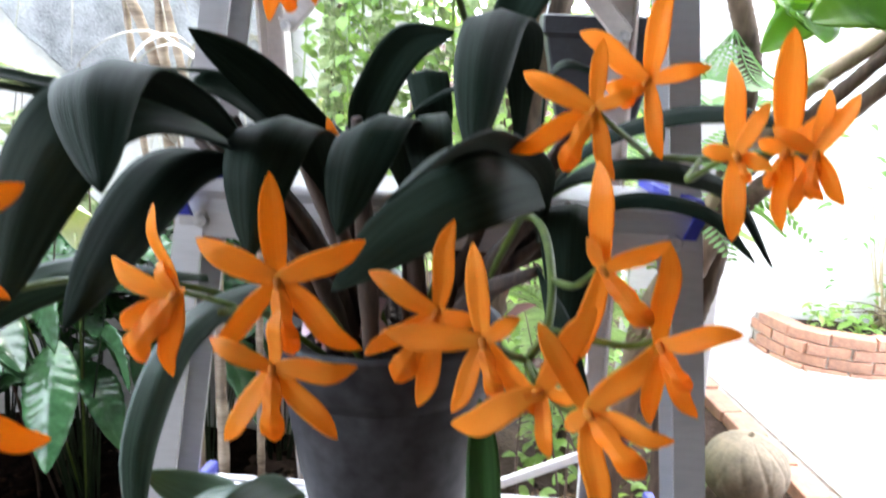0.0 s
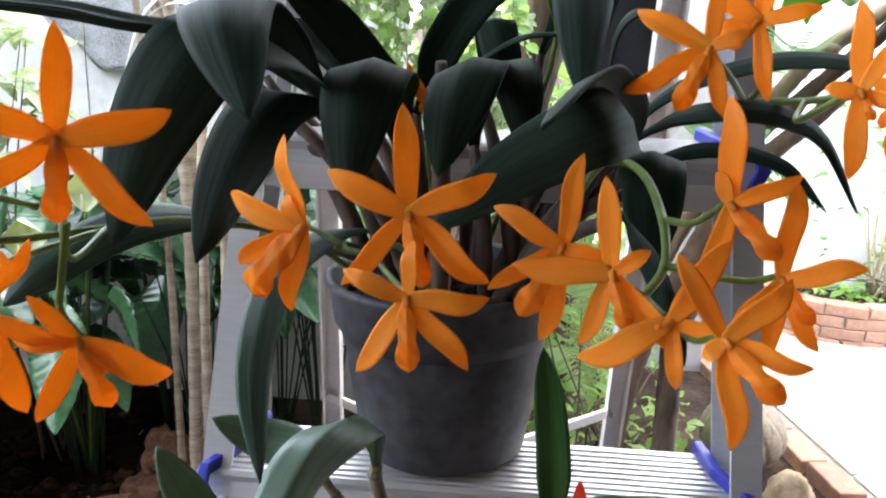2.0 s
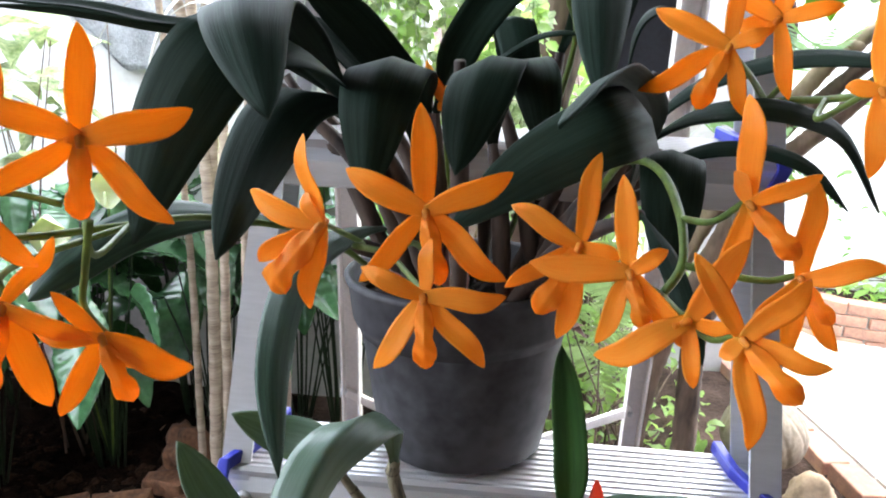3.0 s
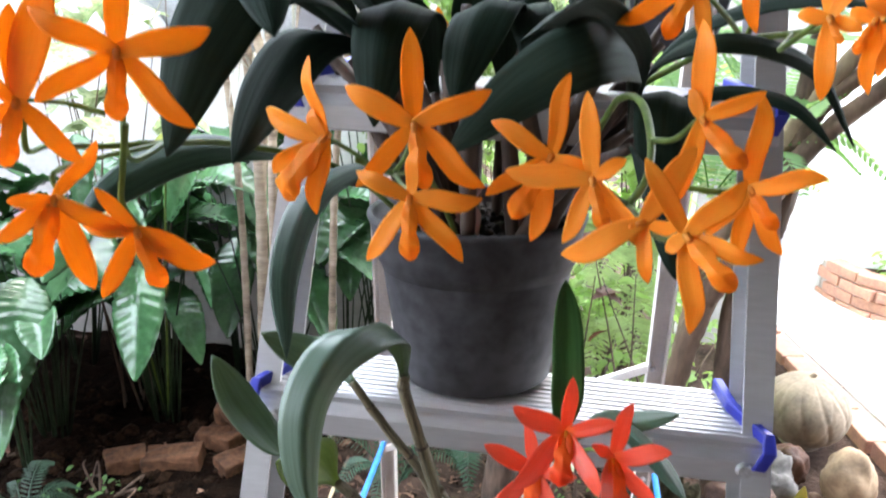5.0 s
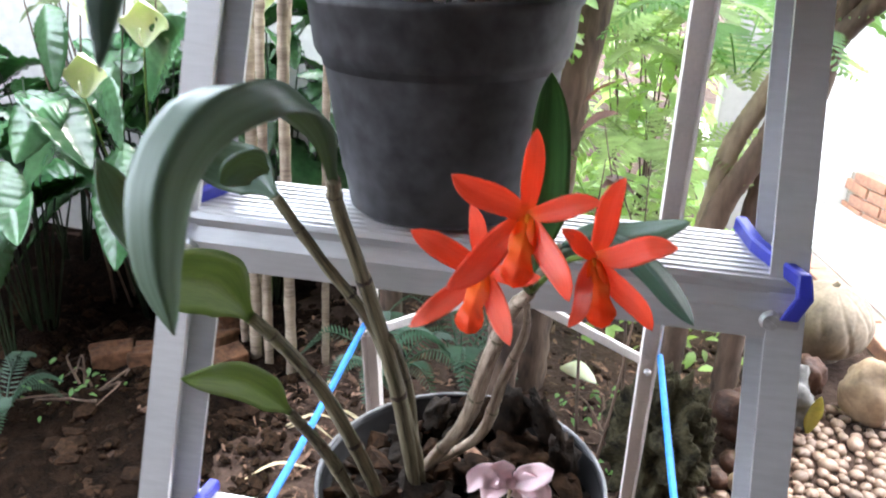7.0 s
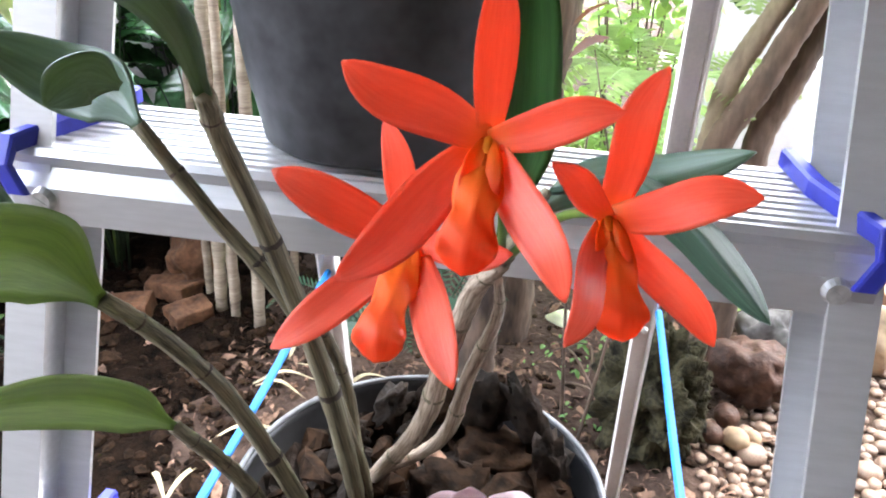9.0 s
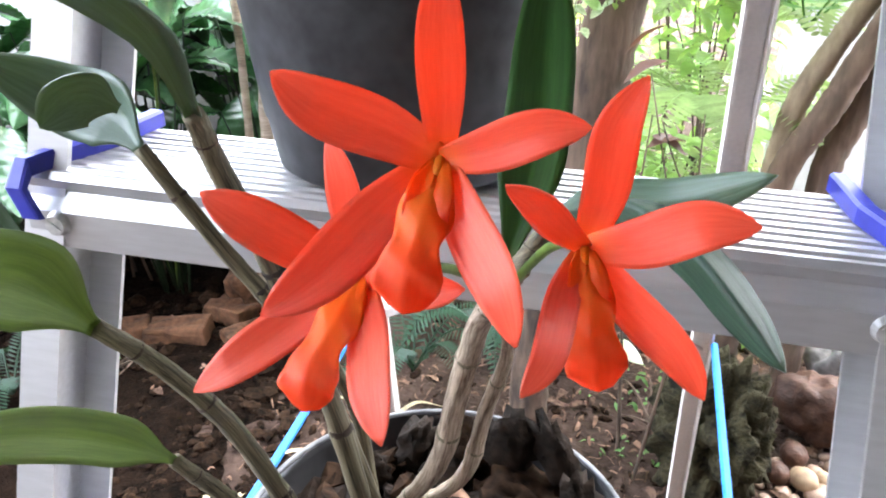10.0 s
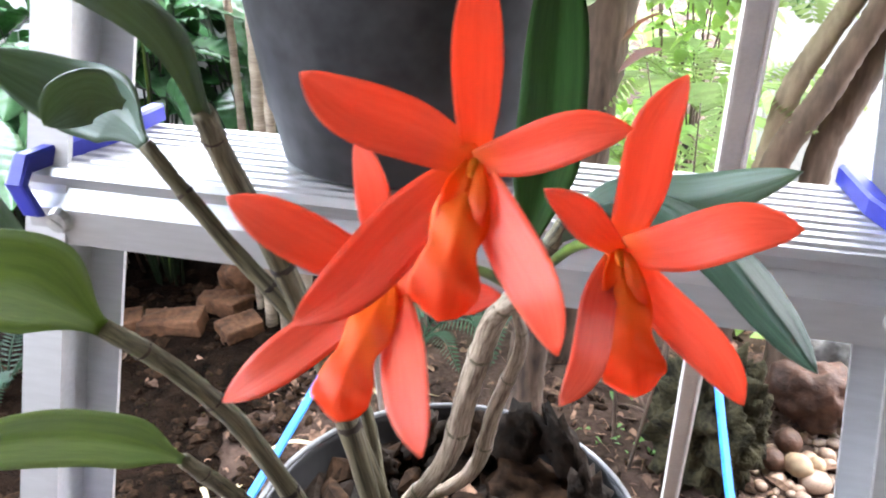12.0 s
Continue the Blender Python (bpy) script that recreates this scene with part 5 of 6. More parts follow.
# ---------------------------------------------------------------- left bed: peace lilies, canes, shade cloth
def peace_lily(at, seed, leaves, height, spathes=(), fixed=()):
    rng = random.Random(seed)
    ob = thing("peace_lily", at, "peace lily with glossy ribbed dark green leaves", "peace lily", "peace lilies along the wall")

    def one(root, tip_base, tip, width, across):
        bm = bmesh.new()
        tube(bm, [root, root.lerp(tip_base, 0.5) + Vector((0, 0, 0.05)), tip_base], [0.0038, 0.0024], 6, 8)
        part("leaf_stalk", bm, M["lily_stalk"], ob, "", True)
        bm = bmesh.new()
        mid = tip_base.lerp(tip, 0.5) + Vector((0, 0, 0.045))
        blade(bm, [tip_base, mid, tip], width, across, "oval", rng.uniform(0.15, 0.5), 8, 54, 0.0008, rng.uniform(0.018, 0.034), 62, True)
        part("leaf", bm, M["lily"], ob, "", True)

    for i in range(leaves):
        a = rng.uniform(0, 6.28)
        r = rng.uniform(0.06, 0.24)
        z = height * rng.uniform(0.62, 1.08)
        d = Vector((math.cos(a), math.sin(a) * 0.8, 0))
        b = d * r + Vector((0, 0, z))
        ln = rng.uniform(0.27, 0.43)
        tip = b + d * ln * 0.75 + Vector((0, 0, -ln * rng.uniform(0.0, 0.75)))
        one(d * 0.04, b, tip, ln * rng.uniform(0.36, 0.46), d.cross(Vector((0, 0, 1))) + Vector((0, 0, rng.uniform(-0.4, 0.4))))
    for b, t, w, ac in fixed:
        one(Vector((0, 0, 0)), rel(ob, b), rel(ob, t), w, ac)
    for p in spathes:
        q = rel(ob, p)
        bm = bmesh.new()
        tube(bm, [Vector((0, 0, 0)), q * 0.6 + Vector((0, 0, 0.05)), q], [0.004, 0.003], 6, 10)
        part("spathe_stalk", bm, M["green_stem"], ob, "", True)
        bm = bmesh.new()
        blade(bm, [q, q + Vector((0.0, 0.03, 0.045)), q + Vector((0.005, 0.02, 0.095)), q + Vector((0.01, -0.02, 0.12))], 0.13, (1, 0.15, 0.1), "oval", 0.9, 8, 16, 0.0008)
        part("spathe", bm, M["spathe"], ob, "pale cream-green spathe", True)
        bm = bmesh.new()
        tube(bm, [q + Vector((0, -0.012, 0.01)), q + Vector((0, -0.014, 0.05))], [0.005, 0.004], 8, 4)
        part("spadix", bm, M["spathe"], ob, "", True)


peace_lily((-1.24, 2.42, -0.02), 3, 17, 0.82, [(-1.25, 2.2, 0.79), (-1.06, 2.2, 0.94)], [((-1.18, 2.24, 0.66), (-1.09, 1.99, 0.39), 0.15, (1, 0.25, 0.1)), ((-1.27, 2.15, 0.80), (-1.34, 2.0, 0.66), 0.13, (1, 0.2, -0.3)), ((-1.18, 2.15, 0.83), (-1.06, 2.04, 0.71), 0.12, (0.6, -0.2, 0.7)), ((-1.09, 2.25, 0.78), (-0.93, 2.2, 1.02), 0.13, (0.75, -0.5, -0.45)), ((-1.36, 2.25, 1.02), (-1.30, 2.15, 0.82), 0.11, (1, 0, 0.3)), ((-1.02, 2.2, 0.70), (-0.90, 2.1, 0.58), 0.11, (0.4, -0.4, 0.8))])
peace_lily((-1.55, 2.25, -0.02), 4, 16, 0.8)
peace_lily((-0.92, 2.62, -0.02), 5, 17, 0.9, [(-0.86, 2.5, 1.0)])
peace_lily((-1.50, 2.05, -0.02), 6, 5, 0.5, (), [((-1.48, 2.1, 0.50), (-1.55, 1.98, 0.17), 0.16, (1, -0.1, -0.2)), ((-1.58, 2.1, 0.72), (-1.66, 1.95, 0.55), 0.13, (1, 0.2, 0))])
peace_lily((-0.52, 2.72, -0.02), 7, 17, 1.0, [(-0.45, 2.6, 1.25)])
peace_lily((-2.0, 2.5, -0.02), 8, 16, 0.9)
peace_lily((-1.45, 2.74, -0.02), 9, 15, 0.85)
peace_lily((-1.1, 2.8, -0.02), 10, 15, 0.85)
peace_lily((-0.72, 2.85, -0.02), 11, 14, 0.8)
peace_lily((-1.75, 2.75, -0.02), 12, 14, 0.8)


def cane_plant(at, canes, leaves, label, seed):
    """Ringed canes with sprays of long bleached strap leaves."""
    rng = random.Random(seed)
    ob = thing("cane_plant", at, label, "dracaena")
    for pts, r in canes:
        bm = bmesh.new()
        tube(bm, [rel(ob, p) for p in pts], [r * 1.15, r, r * 0.85], 10, 60, 0.05, rng, 0.12)
        part("cane", bm, M["cane"], ob, "", True)
    for root, n, ln, lean in leaves:
        q = rel(ob, root)
        for i in range(n):
            a = 6.28 * i / n + rng.uniform(-0.3, 0.3)
            d = Vector((math.cos(a) + lean, 0.6 * math.sin(a), 0))
            k = ln * rng.uniform(0.7, 1.15)
            bm = bmesh.new()
            pts = [q, q + d * k * 0.35 + Vector((0, 0, k * 0.30)), q + d * k * 0.72 + Vector((0, 0, k * 0.16)), q + d * k - Vector((0, 0, k * rng.uniform(0.15, 0.5)))]
            blade(bm, pts, 0.017, d.cross(Vector((0, 0, 1))) + Vector((0, 0, 0.3)), "grass", 0.4, 2, 14, 0.0005)
            part("strap_leaf", bm, M["grass_white"], ob, "", True)


cane_plant((-0.82, 2.3, -0.02), [
    ([(-0.83, 2.26, -0.03), (-0.83, 2.32, 0.8), (-0.88, 2.4, 1.2), (-0.94, 2.4, 1.53), (-1.16, 2.42, 1.92)], 0.017),
    ([(-0.80, 2.30, -0.03), (-0.84, 2.34, 0.7), (-0.84, 2.4, 1.2), (-0.885, 2.4, 1.5), (-0.87, 2.42, 2.1)], 0.016),
    ([(-0.78, 2.24, -0.03), (-0.77, 2.26, 0.9), (-0.80, 2.36, 1.3), (-0.93, 2.4, 1.85)], 0.013),
    ([(-0.70, 2.22, -0.03), (-0.70, 2.24, 0.85), (-0.665, 2.2, 1.25), (-0.605, 2.2, 1.88), (-0.58, 2.2, 2.2)], 0.015),
    ([(-0.90, 2.34, -0.03), (-0.91, 2.36, 0.8), (-0.97, 2.42, 1.3), (-1.02, 2.44, 1.9)], 0.011),
    ([(-0.74, 2.34, -0.03), (-0.74, 2.36, 0.8), (-0.73, 2.42, 1.3), (-0.76, 2.44, 2.1)], 0.010),
    ([(-0.62, 2.3, -0.03), (-0.6, 2.3, 0.9), (-0.56, 2.3, 1.3)], 0.011)],
    [((-1.0, 2.38, 1.62), 9, 0.5, -0.3), ((-0.87, 2.4, 1.2), 12, 0.26, 0.0), ((-0.66, 2.2, 1.4), 9, 0.36, -0.2), ((-1.16, 2.42, 1.9), 9, 0.5, 0.0), ((-0.62, 2.2, 1.75), 8, 0.4, 0.1), ((-0.88, 2.42, 2.08), 10, 0.45, 0)],
    "tall ringed canes with bleached drooping strap leaves", 12)

leafy("variegated_shrub", (-1.38, 2.5, -0.02), "pale cream and green leafy shrub by the wall", "shrub", (-1.6, 2.32, 1.0), (-1.12, 2.56, 1.42), 40, 0.18, "variegated", 14, 8, "grass")


def shade_cloth():
    bm = bmesh.new()
    nx, nz = 60, 26
    grid = []
    for i in range(nx + 1):
        x = -2.3 + 1.62 * i / nx
        top = 1.76 - 0.1 * (x + 1.75)
        low = 1.56 - 0.34 * min(1, max(0, (x + 1.72) / 0.36)) - 0.06 * max(0, x + 1.36) + 0.02 * noise.noise(Vector((x * 9, 0, 0)))
        row = []
        for j in range(nz + 1):
            z = low + (top - low) * j / nz
            y = 2.985 + 0.02 * noise.noise(Vector((x * 3.2, z * 3.2, 1))) + 0.008 * noise.noise(Vector((x * 11 + z * 6, z * 11, 4)))
            row.append(bm.verts.new((x, y, z)))
        grid.append(row)
    for i in range(nx):
        for j in range(nz):
            bm.faces.new((grid[i][j], grid[i + 1][j], grid[i + 1][j + 1], grid[i][j + 1]))
    bmesh.ops.solidify(bm, geom=bm.faces[:], thickness=0.004)
    tagged(part("shade_cloth", bm, M["net"], None, "", True), "crumpled grey shade cloth draped over the wall", "netting")


shade_cloth()


# ---------------------------------------------------------------- centre: vines, trees, hanging pot
def hanging_vine(at, lo, hi, strands, seed):
    rng = random.Random(seed)
    ob = thing("hanging_vine", at, "dense curtain of cream-edged trailing vine", "vine")
    bm = bmesh.new()
    tube(bm, [rel(ob, (lo[0] - 0.1, at[1], hi[2])), rel(ob, ((lo[0] + hi[0]) / 2, at[1], hi[2] + 0.03)), rel(ob, (hi[0] + 0.15, at[1], hi[2] + 0.02))], [0.014, 0.011], 8, 10)
    part("support_branch", bm, M["bark"], ob, "", True)
    for i in range(strands):
        x, y = rng.uniform(lo[0], hi[0]), rng.uniform(lo[1], hi[1])
        z0, z1 = hi[2], lo[2] + rng.uniform(0, 0.3) * (hi[2] - lo[2])
        pts = [Vector((x, y, z0)), Vector((x + rng.uniform(-0.05, 0.05), y, (z0 + z1) / 2)), Vector((x + rng.uniform(-0.08, 0.08), y, z1))]
        cs = spline(pts, 30)
        bm = bmesh.new()
        tube(bm, [rel(ob, p) for p in pts], [0.0025, 0.0015], 5, 12)
        for c in cs[1:]:
            for s in range(2):
                if rng.random() < 0.22:
                    continue
                a = rng.uniform(0, 6.28)
                d = Vector((math.cos(a), math.sin(a), rng.uniform(-1.2, -0.1))).normalized()
                ln = rng.uniform(0.022, 0.046)
                q = rel(ob, c + Vector((rng.uniform(-0.02, 0.02), rng.uniform(-0.02, 0.02), rng.uniform(-0.015, 0.015))))
                blade(bm, [q, q + d * ln * 0.5 + Vector((0, 0, 0.004)), q + d * ln], ln * 0.7, d.cross(Vector((rng.uniform(-0.4, 0.4), -0.6, 0.8))), "oval", 0.3, 2, 4, 0)
        tagged(part("vine_strand", bm, M["variegated" if rng.random() < 0.62 else "foliage"], ob, "", True))


hanging_vine((-0.18, 2.2, 1.95), (-0.42, 2.08, 0.95), (0.06, 2.34, 1.93), 46, 21)


def tree(name, at, label, limbs, material, seed):
    rng = random.Random(seed)
    ob = thing(name, at, label, "tree")
    for pts, r0, r1, *own in limbs:
        skin = M[own[0] if own else material]
        bm = bmesh.new()
        n = 8 * (len(pts) - 1)
        tube(bm, [rel(ob, p) for p in pts], [r0, (r0 + r1) / 2, r1], 14, n * 2, 0.07, rng)
        limb = part("limb" if len(ob.children) else "trunk", bm, skin, ob, "", True)
        for k in range(3):
            i = rng.randrange(len(pts) - 1)
            p = Vector(pts[i]).lerp(Vector(pts[i + 1]), rng.random())
            bm = bmesh.new()
            lump(bm, rel(ob, p), ((r0 + r1) * 0.52, (r0 + r1) * 0.52, (r0 + r1) * 0.4), rng, 0.15, 2)
            part("knot", bm, skin, limb, "", True)
    return ob


tree("tree", (0.02, 2.4, -0.03), "rough brown tree trunk behind the ladder", [
    ([(-0.02, 2.36, -0.05), (0.0, 2.38, 0.6), (0.05, 2.4, 1.06), (0.15, 2.4, 1.61), (0.24, 2.4, 2.1), (0.26, 2.42, 3.2)], 0.075, 0.055)], "bark", 31)
tree("tree", (0.50, 2.35, -0.03), "pale branching tree trunk beside the path", [
    ([(0.575, 2.36, -0.05), (0.565, 2.36, 0.30), (0.555, 2.36, 0.62), (0.59, 2.36, 0.76), (0.63, 2.36, 0.92), (0.64, 2.35, 1.10), (0.645, 2.35, 1.26), (0.66, 2.34, 1.45), (0.64, 2.34, 1.55), (0.60, 2.34, 1.66), (0.54, 2.34, 1.80), (0.46, 2.36, 2.4)], 0.036, 0.026, "bark"),
    ([(0.41, 2.33, -0.05), (0.405, 2.33, 0.20), (0.42, 2.33, 0.42), (0.465, 2.33, 0.64), (0.52, 2.32, 0.77), (0.57, 2.32, 0.91), (0.62, 2.31, 1.04), (0.70, 2.30, 1.16), (0.79, 2.30, 1.25), (0.92, 2.28, 1.40), (1.25, 2.2, 1.75)], 0.038, 0.020),
    ([(0.43, 2.37, 0.46), (0.445, 2.37, 0.62), (0.46, 2.37, 0.76), (0.505, 2.37, 0.88), (0.56, 2.36, 1.01), (0.62, 2.34, 1.14), (0.68, 2.32, 1.26), (0.77, 2.31, 1.40), (0.91, 2.30, 1.52), (1.2, 2.2, 1.78)], 0.030, 0.019, "tan_bark"),
    ([(0.63, 2.33, 1.10), (0.68, 2.31, 1.22), (0.78, 2.30, 1.33), (0.91, 2.28, 1.47), (1.2, 2.2, 1.80)], 0.022, 0.017)], "pale_bark", 32)
tree("tree", (-0.44, 2.38, -0.03), "slender dark trunk among the lilies", [
    ([(-0.43, 2.38, -0.05), (-0.44, 2.4, 0.6), (-0.42, 2.42, 1.2), (-0.40, 2.42, 2.2)], 0.035, 0.025)], "bark", 33)
tree("tree", (-0.05, 2.0, -0.03), "short dark stump of a cut trunk", [
    ([(-0.06, 2.0, -0.05), (-0.06, 2.0, 0.15), (-0.045, 2.0, 0.43)], 0.048, 0.042)], "bark", 34)
tree("tree", (-0.45, 2.3, -0.03), "low broken stump in the earth", [
    ([(-0.45, 2.3, -0.05), (-0.45, 2.3, 0.05), (-0.445, 2.3, 0.16)], 0.055, 0.045)], "bark", 35)


def hanging_pot():
    ob = thing("hanging_pot", (0.235, 1.92, 1.37), "dark square plastic pot hanging in the tree", "flower pot")
    bm = bmesh.new()
    made = []
    for w, z in ((0.075, 0.0), (0.11, 0.17), (0.118, 0.172), (0.118, 0.21), (0.108, 0.21), (0.1, 0.15)):
        made.append([bm.verts.new((sx * w, sy * w, z)) for sx, sy in ((-1, -1), (1, -1), (1, 1), (-1, 1))])
    for a, b in zip(made, made[1:]):
        for j in range(4):
            bm.faces.new((a[j], a[(j + 1) % 4], b[(j + 1) % 4], b[j]))
    bm.faces.new(made[0][::-1])
    bm.faces.new(made[-1])
    bmesh.ops.bevel(bm, geom=bm.edges[:], offset=0.004, segments=1, affect="EDGES")
    part("pot_body", bm, M["dark_plastic"], ob)
    for sx in (-1, 1):
        bm = bmesh.new()
        tube(bm, [(sx * 0.11, 0, 0.2), (sx * 0.05, 0.1, 0.5), (0.0, 0.42, 0.9)], [0.002], 5, 8)
        part("hanger_wire", bm, M["steel"], ob)


hanging_pot()
leafy("garden_shrub", (0.28, 2.95, -0.02), "sunlit bright green leafy shrub behind the ladder", "shrub", (0.0, 2.7, 0.2), (0.52, 3.3, 1.6), 1300, 0.07, "foliage", 41, 12)
leafy("garden_shrub", (-0.2, 3.5, -0.02), "tall bright green broad-leaved garden shrub", "shrub", (-0.75, 3.4, 0.1), (0.57, 3.9, 2.6), 760, 0.12, "foliage", 42, 14)
leafy("ground_cover", (0.45, 2.75, -0.02), "low bright green ground cover leaves", "ground cover", (0.15, 2.5, 0.0), (0.78, 3.4, 0.26), 360, 0.055, "foliage", 43, 10)
leafy("garden_hedge", (-0.3, 5.6, -0.02), "dense green hedge closing the garden", "hedge", (-3.2, 5.2, 0.0), (1.2, 6.2, 3.6), 1300, 0.2, "foliage", 44, 14)
# ferns in fern_lit are coloured as if the sun were on them
fern((0.30, 2.62, 0.62), "lush fern behind the ladder, coloured a sunlit lime green", 12, 0.42, 57, 0.35, material="fern_lit")
fern((0.20, 2.70, 0.30), "lush fern behind the ladder, coloured a sunlit lime green", 12, 0.45, 58, 0.5, material="fern_lit")
fern((0.42, 2.80, 0.85), "lush fern behind the ladder, coloured a sunlit lime green", 11, 0.42, 59, 0.3, material="fern_lit")
fern((0.40, 2.36, 1.36), "fern with hanging fronds on the trunk", 7, 0.40, 60, -0.35)
fern((0.60, 2.30, 1.56), "fern with hanging fronds on the trunk", 6, 0.26, 61, -0.5)
fern((0.46, 2.45, 0.92), "green fern with arching fronds by the trunk", 9, 0.42, 51, 0.5)
fern((0.62, 2.5, 1.35), "hanging green fern with drooping fronds", 8, 0.36, 52, 0.1)
fern((0.22, 2.75, 0.95), "fern behind the ladder, light put into its bright colour", 12, 0.45, 53, 0.35, material="fern_lit")
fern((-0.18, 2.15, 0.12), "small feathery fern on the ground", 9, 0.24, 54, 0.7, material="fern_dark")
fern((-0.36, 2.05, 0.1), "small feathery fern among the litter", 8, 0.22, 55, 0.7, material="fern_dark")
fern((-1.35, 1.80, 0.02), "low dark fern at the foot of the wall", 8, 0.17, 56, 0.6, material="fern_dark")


def broad_leaves(at, tips, label, size, seed, material="broad"):
    rng = random.Random(seed)
    ob = thing("broad_leaf_branch", at, label, "branch")
    for t in tips:
        q = rel(ob, t)
        bm = bmesh.new()
        tube(bm, [Vector((0, 0, 0)), q * 0.5 + Vector((0, 0, 0.04)), q], [0.005, 0.002], 6, 8)
        part("twig", bm, M["green_stem"], ob, "", True)
        d = Vector((rng.uniform(-0.7, 0.7), rng.uniform(-0.7, 0.1), rng.uniform(-0.9, 0.1))).normalized()
        ln = size * rng.uniform(0.75, 1.2)
        bm = bmesh.new()
        blade(bm, [q, q + d * ln * 0.5 + Vector((0, 0, ln * 0.1)), q + d * ln], ln * 0.46, d.cross(Vector((0.2, -0.7, 0.7))), "oval", 0.25, 6, 30, 0.0008, 0.02, 44, True)
        part("leaf", bm, M[material], ob, "", True)


rb = random.Random(61)
broad_leaves((0.95, 2.1, 2.1), [(rb.uniform(0.58, 0.98), rb.uniform(1.7, 2.3), rb.uniform(1.55, 2.0)) for i in range(42)], "branch of broad glossy green leaves overhead", 0.2, 62)
broad_leaves((0.3, 2.6, 2.3), [(rb.uniform(-0.5, 0.6), rb.uniform(2.5, 3.0), rb.uniform(1.7, 2.3)) for i in range(40)], "branch of sunlit broad green leaves", 0.16, 63)


def palm_leaf():
    ob = thing("palm_leaf", (0.12, 1.9, 2.15), "silvery pleated palm leaf hanging down", "palm")
    for i in range(14):
        a = -0.55 + 1.1 * i / 13
        d = Vector((math.sin(a) * 0.5, -0.1, -1)).normalized()
        bm = bmesh.new()
        blade(bm, [Vector((0, 0, 0)), d * 0.18, d * 0.36 + Vector((0, 0, 0.01))], 0.02, (1, 0.3 * (-1) ** i, 0), "grass", 0.8, 2, 10, 0.0005)
        part("leaflet", bm, M["palm"], ob, "", True)


palm_leaf()
leafy("maroon_shrub", (0.22, 1.98, -0.02), "thin shrub with maroon leaves", "shrub", (0.1, 1.9, 0.55), (0.27, 2.05, 1.0), 6, 0.09, "maroon", 71, 4)
leafy("planter_plants", (2.2, 4.1, 0.13), "pale green plants growing in the brick planter", "shrub", (1.58, 4.0, 0.14), (3.6, 4.22, 0.30), 600, 0.06, "foliage", 72, 10)
leafy("slender_shrub", (2.0, 4.16, 0.14), "slender leafy stems in front of the white wall", "shrub", (1.6, 4.1, 0.3), (2.7, 4.22, 1.2), 130, 0.08, "fern", 73, 26, "grass", stem_mat="straw")


# ---------------------------------------------------------------- rocks, pebbles, litter
def rock(name, at, size, material, label, seed, rough=0.2, sub=4, freq=1.6, category="rock", tilt=0.0):
    rng = random.Random(seed)
    bm = bmesh.new()
    lump(bm, (0, 0, 0), size, rng, rough, sub, 0.75, freq)
    ob = part(name, bm, M[material], None, "", True)
    ob.location = at
    ob.rotation_euler = (0, tilt, 0)
    return tagged(ob, label, category)


rock("rock", (0.99, 2.42, 0.065), (0.078, 0.075, 0.11), "stone", "upright tan river rock on the pebbles", 81, 0.16)
rock("rock", (0.83, 2.5, 0.04), (0.06, 0.06, 0.07), "lava", "small grey-brown rock beside the ball", 82, 0.25)
rock("rock", (0.63, 2.19, 0.07), (0.10, 0.085, 0.085), "lava", "dark red-brown rounded rock behind the ladder", 83, 0.3)
for i, (x, y, s) in enumerate(((0.565, 2.062, 0.036), (0.519, 1.99, 0.032), (0.575, 1.98, 0.034), (0.62, 2.0, 0.022))):
    rock("rock", (x, y, s * 0.5), (s, s * 0.85, s * 0.8), "lava" if i < 2 else "stone", "smooth round red-brown river stone", 130 + i, 0.06, 3)
rock("rock", (0.72, 2.36, 0.05), (0.095, 0.08, 0.10), "grey_stone", "pale grey rough rock in the bed", 84, 0.35)
rock("driftwood_block", (0.355, 1.95, 0.12), (0.115, 0.095, 0.18), "driftwood", "mossy dark block of rotten wood", 85, 0.4, 5, 3.4, "driftwood")
rock("rock", (-0.98, 2.42, 0.06), (0.10, 0.07, 0.10), "chip_stone", "rough orange-brown rock at the wall's foot", 86, 0.3)


def carved_ball():
    ob = thing("stone_ball", (0.93, 2.74, 0), "large pale stone ball carved with curved grooves", "stone ball")
    bm = bmesh.new()
    prof = [(0.0, 0.0), (0.07, 0.002)]
    n = 40
    for i in range(3, n + 1):
        a = math.pi * (i / n)
        prof.append((0.145 * math.sin(a), 0.125 - 0.125 * math.cos(a)))

    def groove(a, h):
        k = math.sin(a * 11 + h * 26)
        return -0.035 * max(0, k) ** 6 - 0.02 * max(0, math.sin(a * 11 - h * 30 + 1)) ** 8 + 0.01 * noise.noise(Vector((math.cos(a) * 3, math.sin(a) * 3, h * 20)))

    lathe(bm, prof, sides=160, wobble=groove)
    part("carved_body", bm, M["ball"], ob, "", True)
    bm = bmesh.new()
    tube(bm, [(0, 0, 0.245), (0.01, 0, 0.262)], [0.012, 0.007], 8, 3)
    part("stub", bm, M["ball"], ob)


carved_ball()


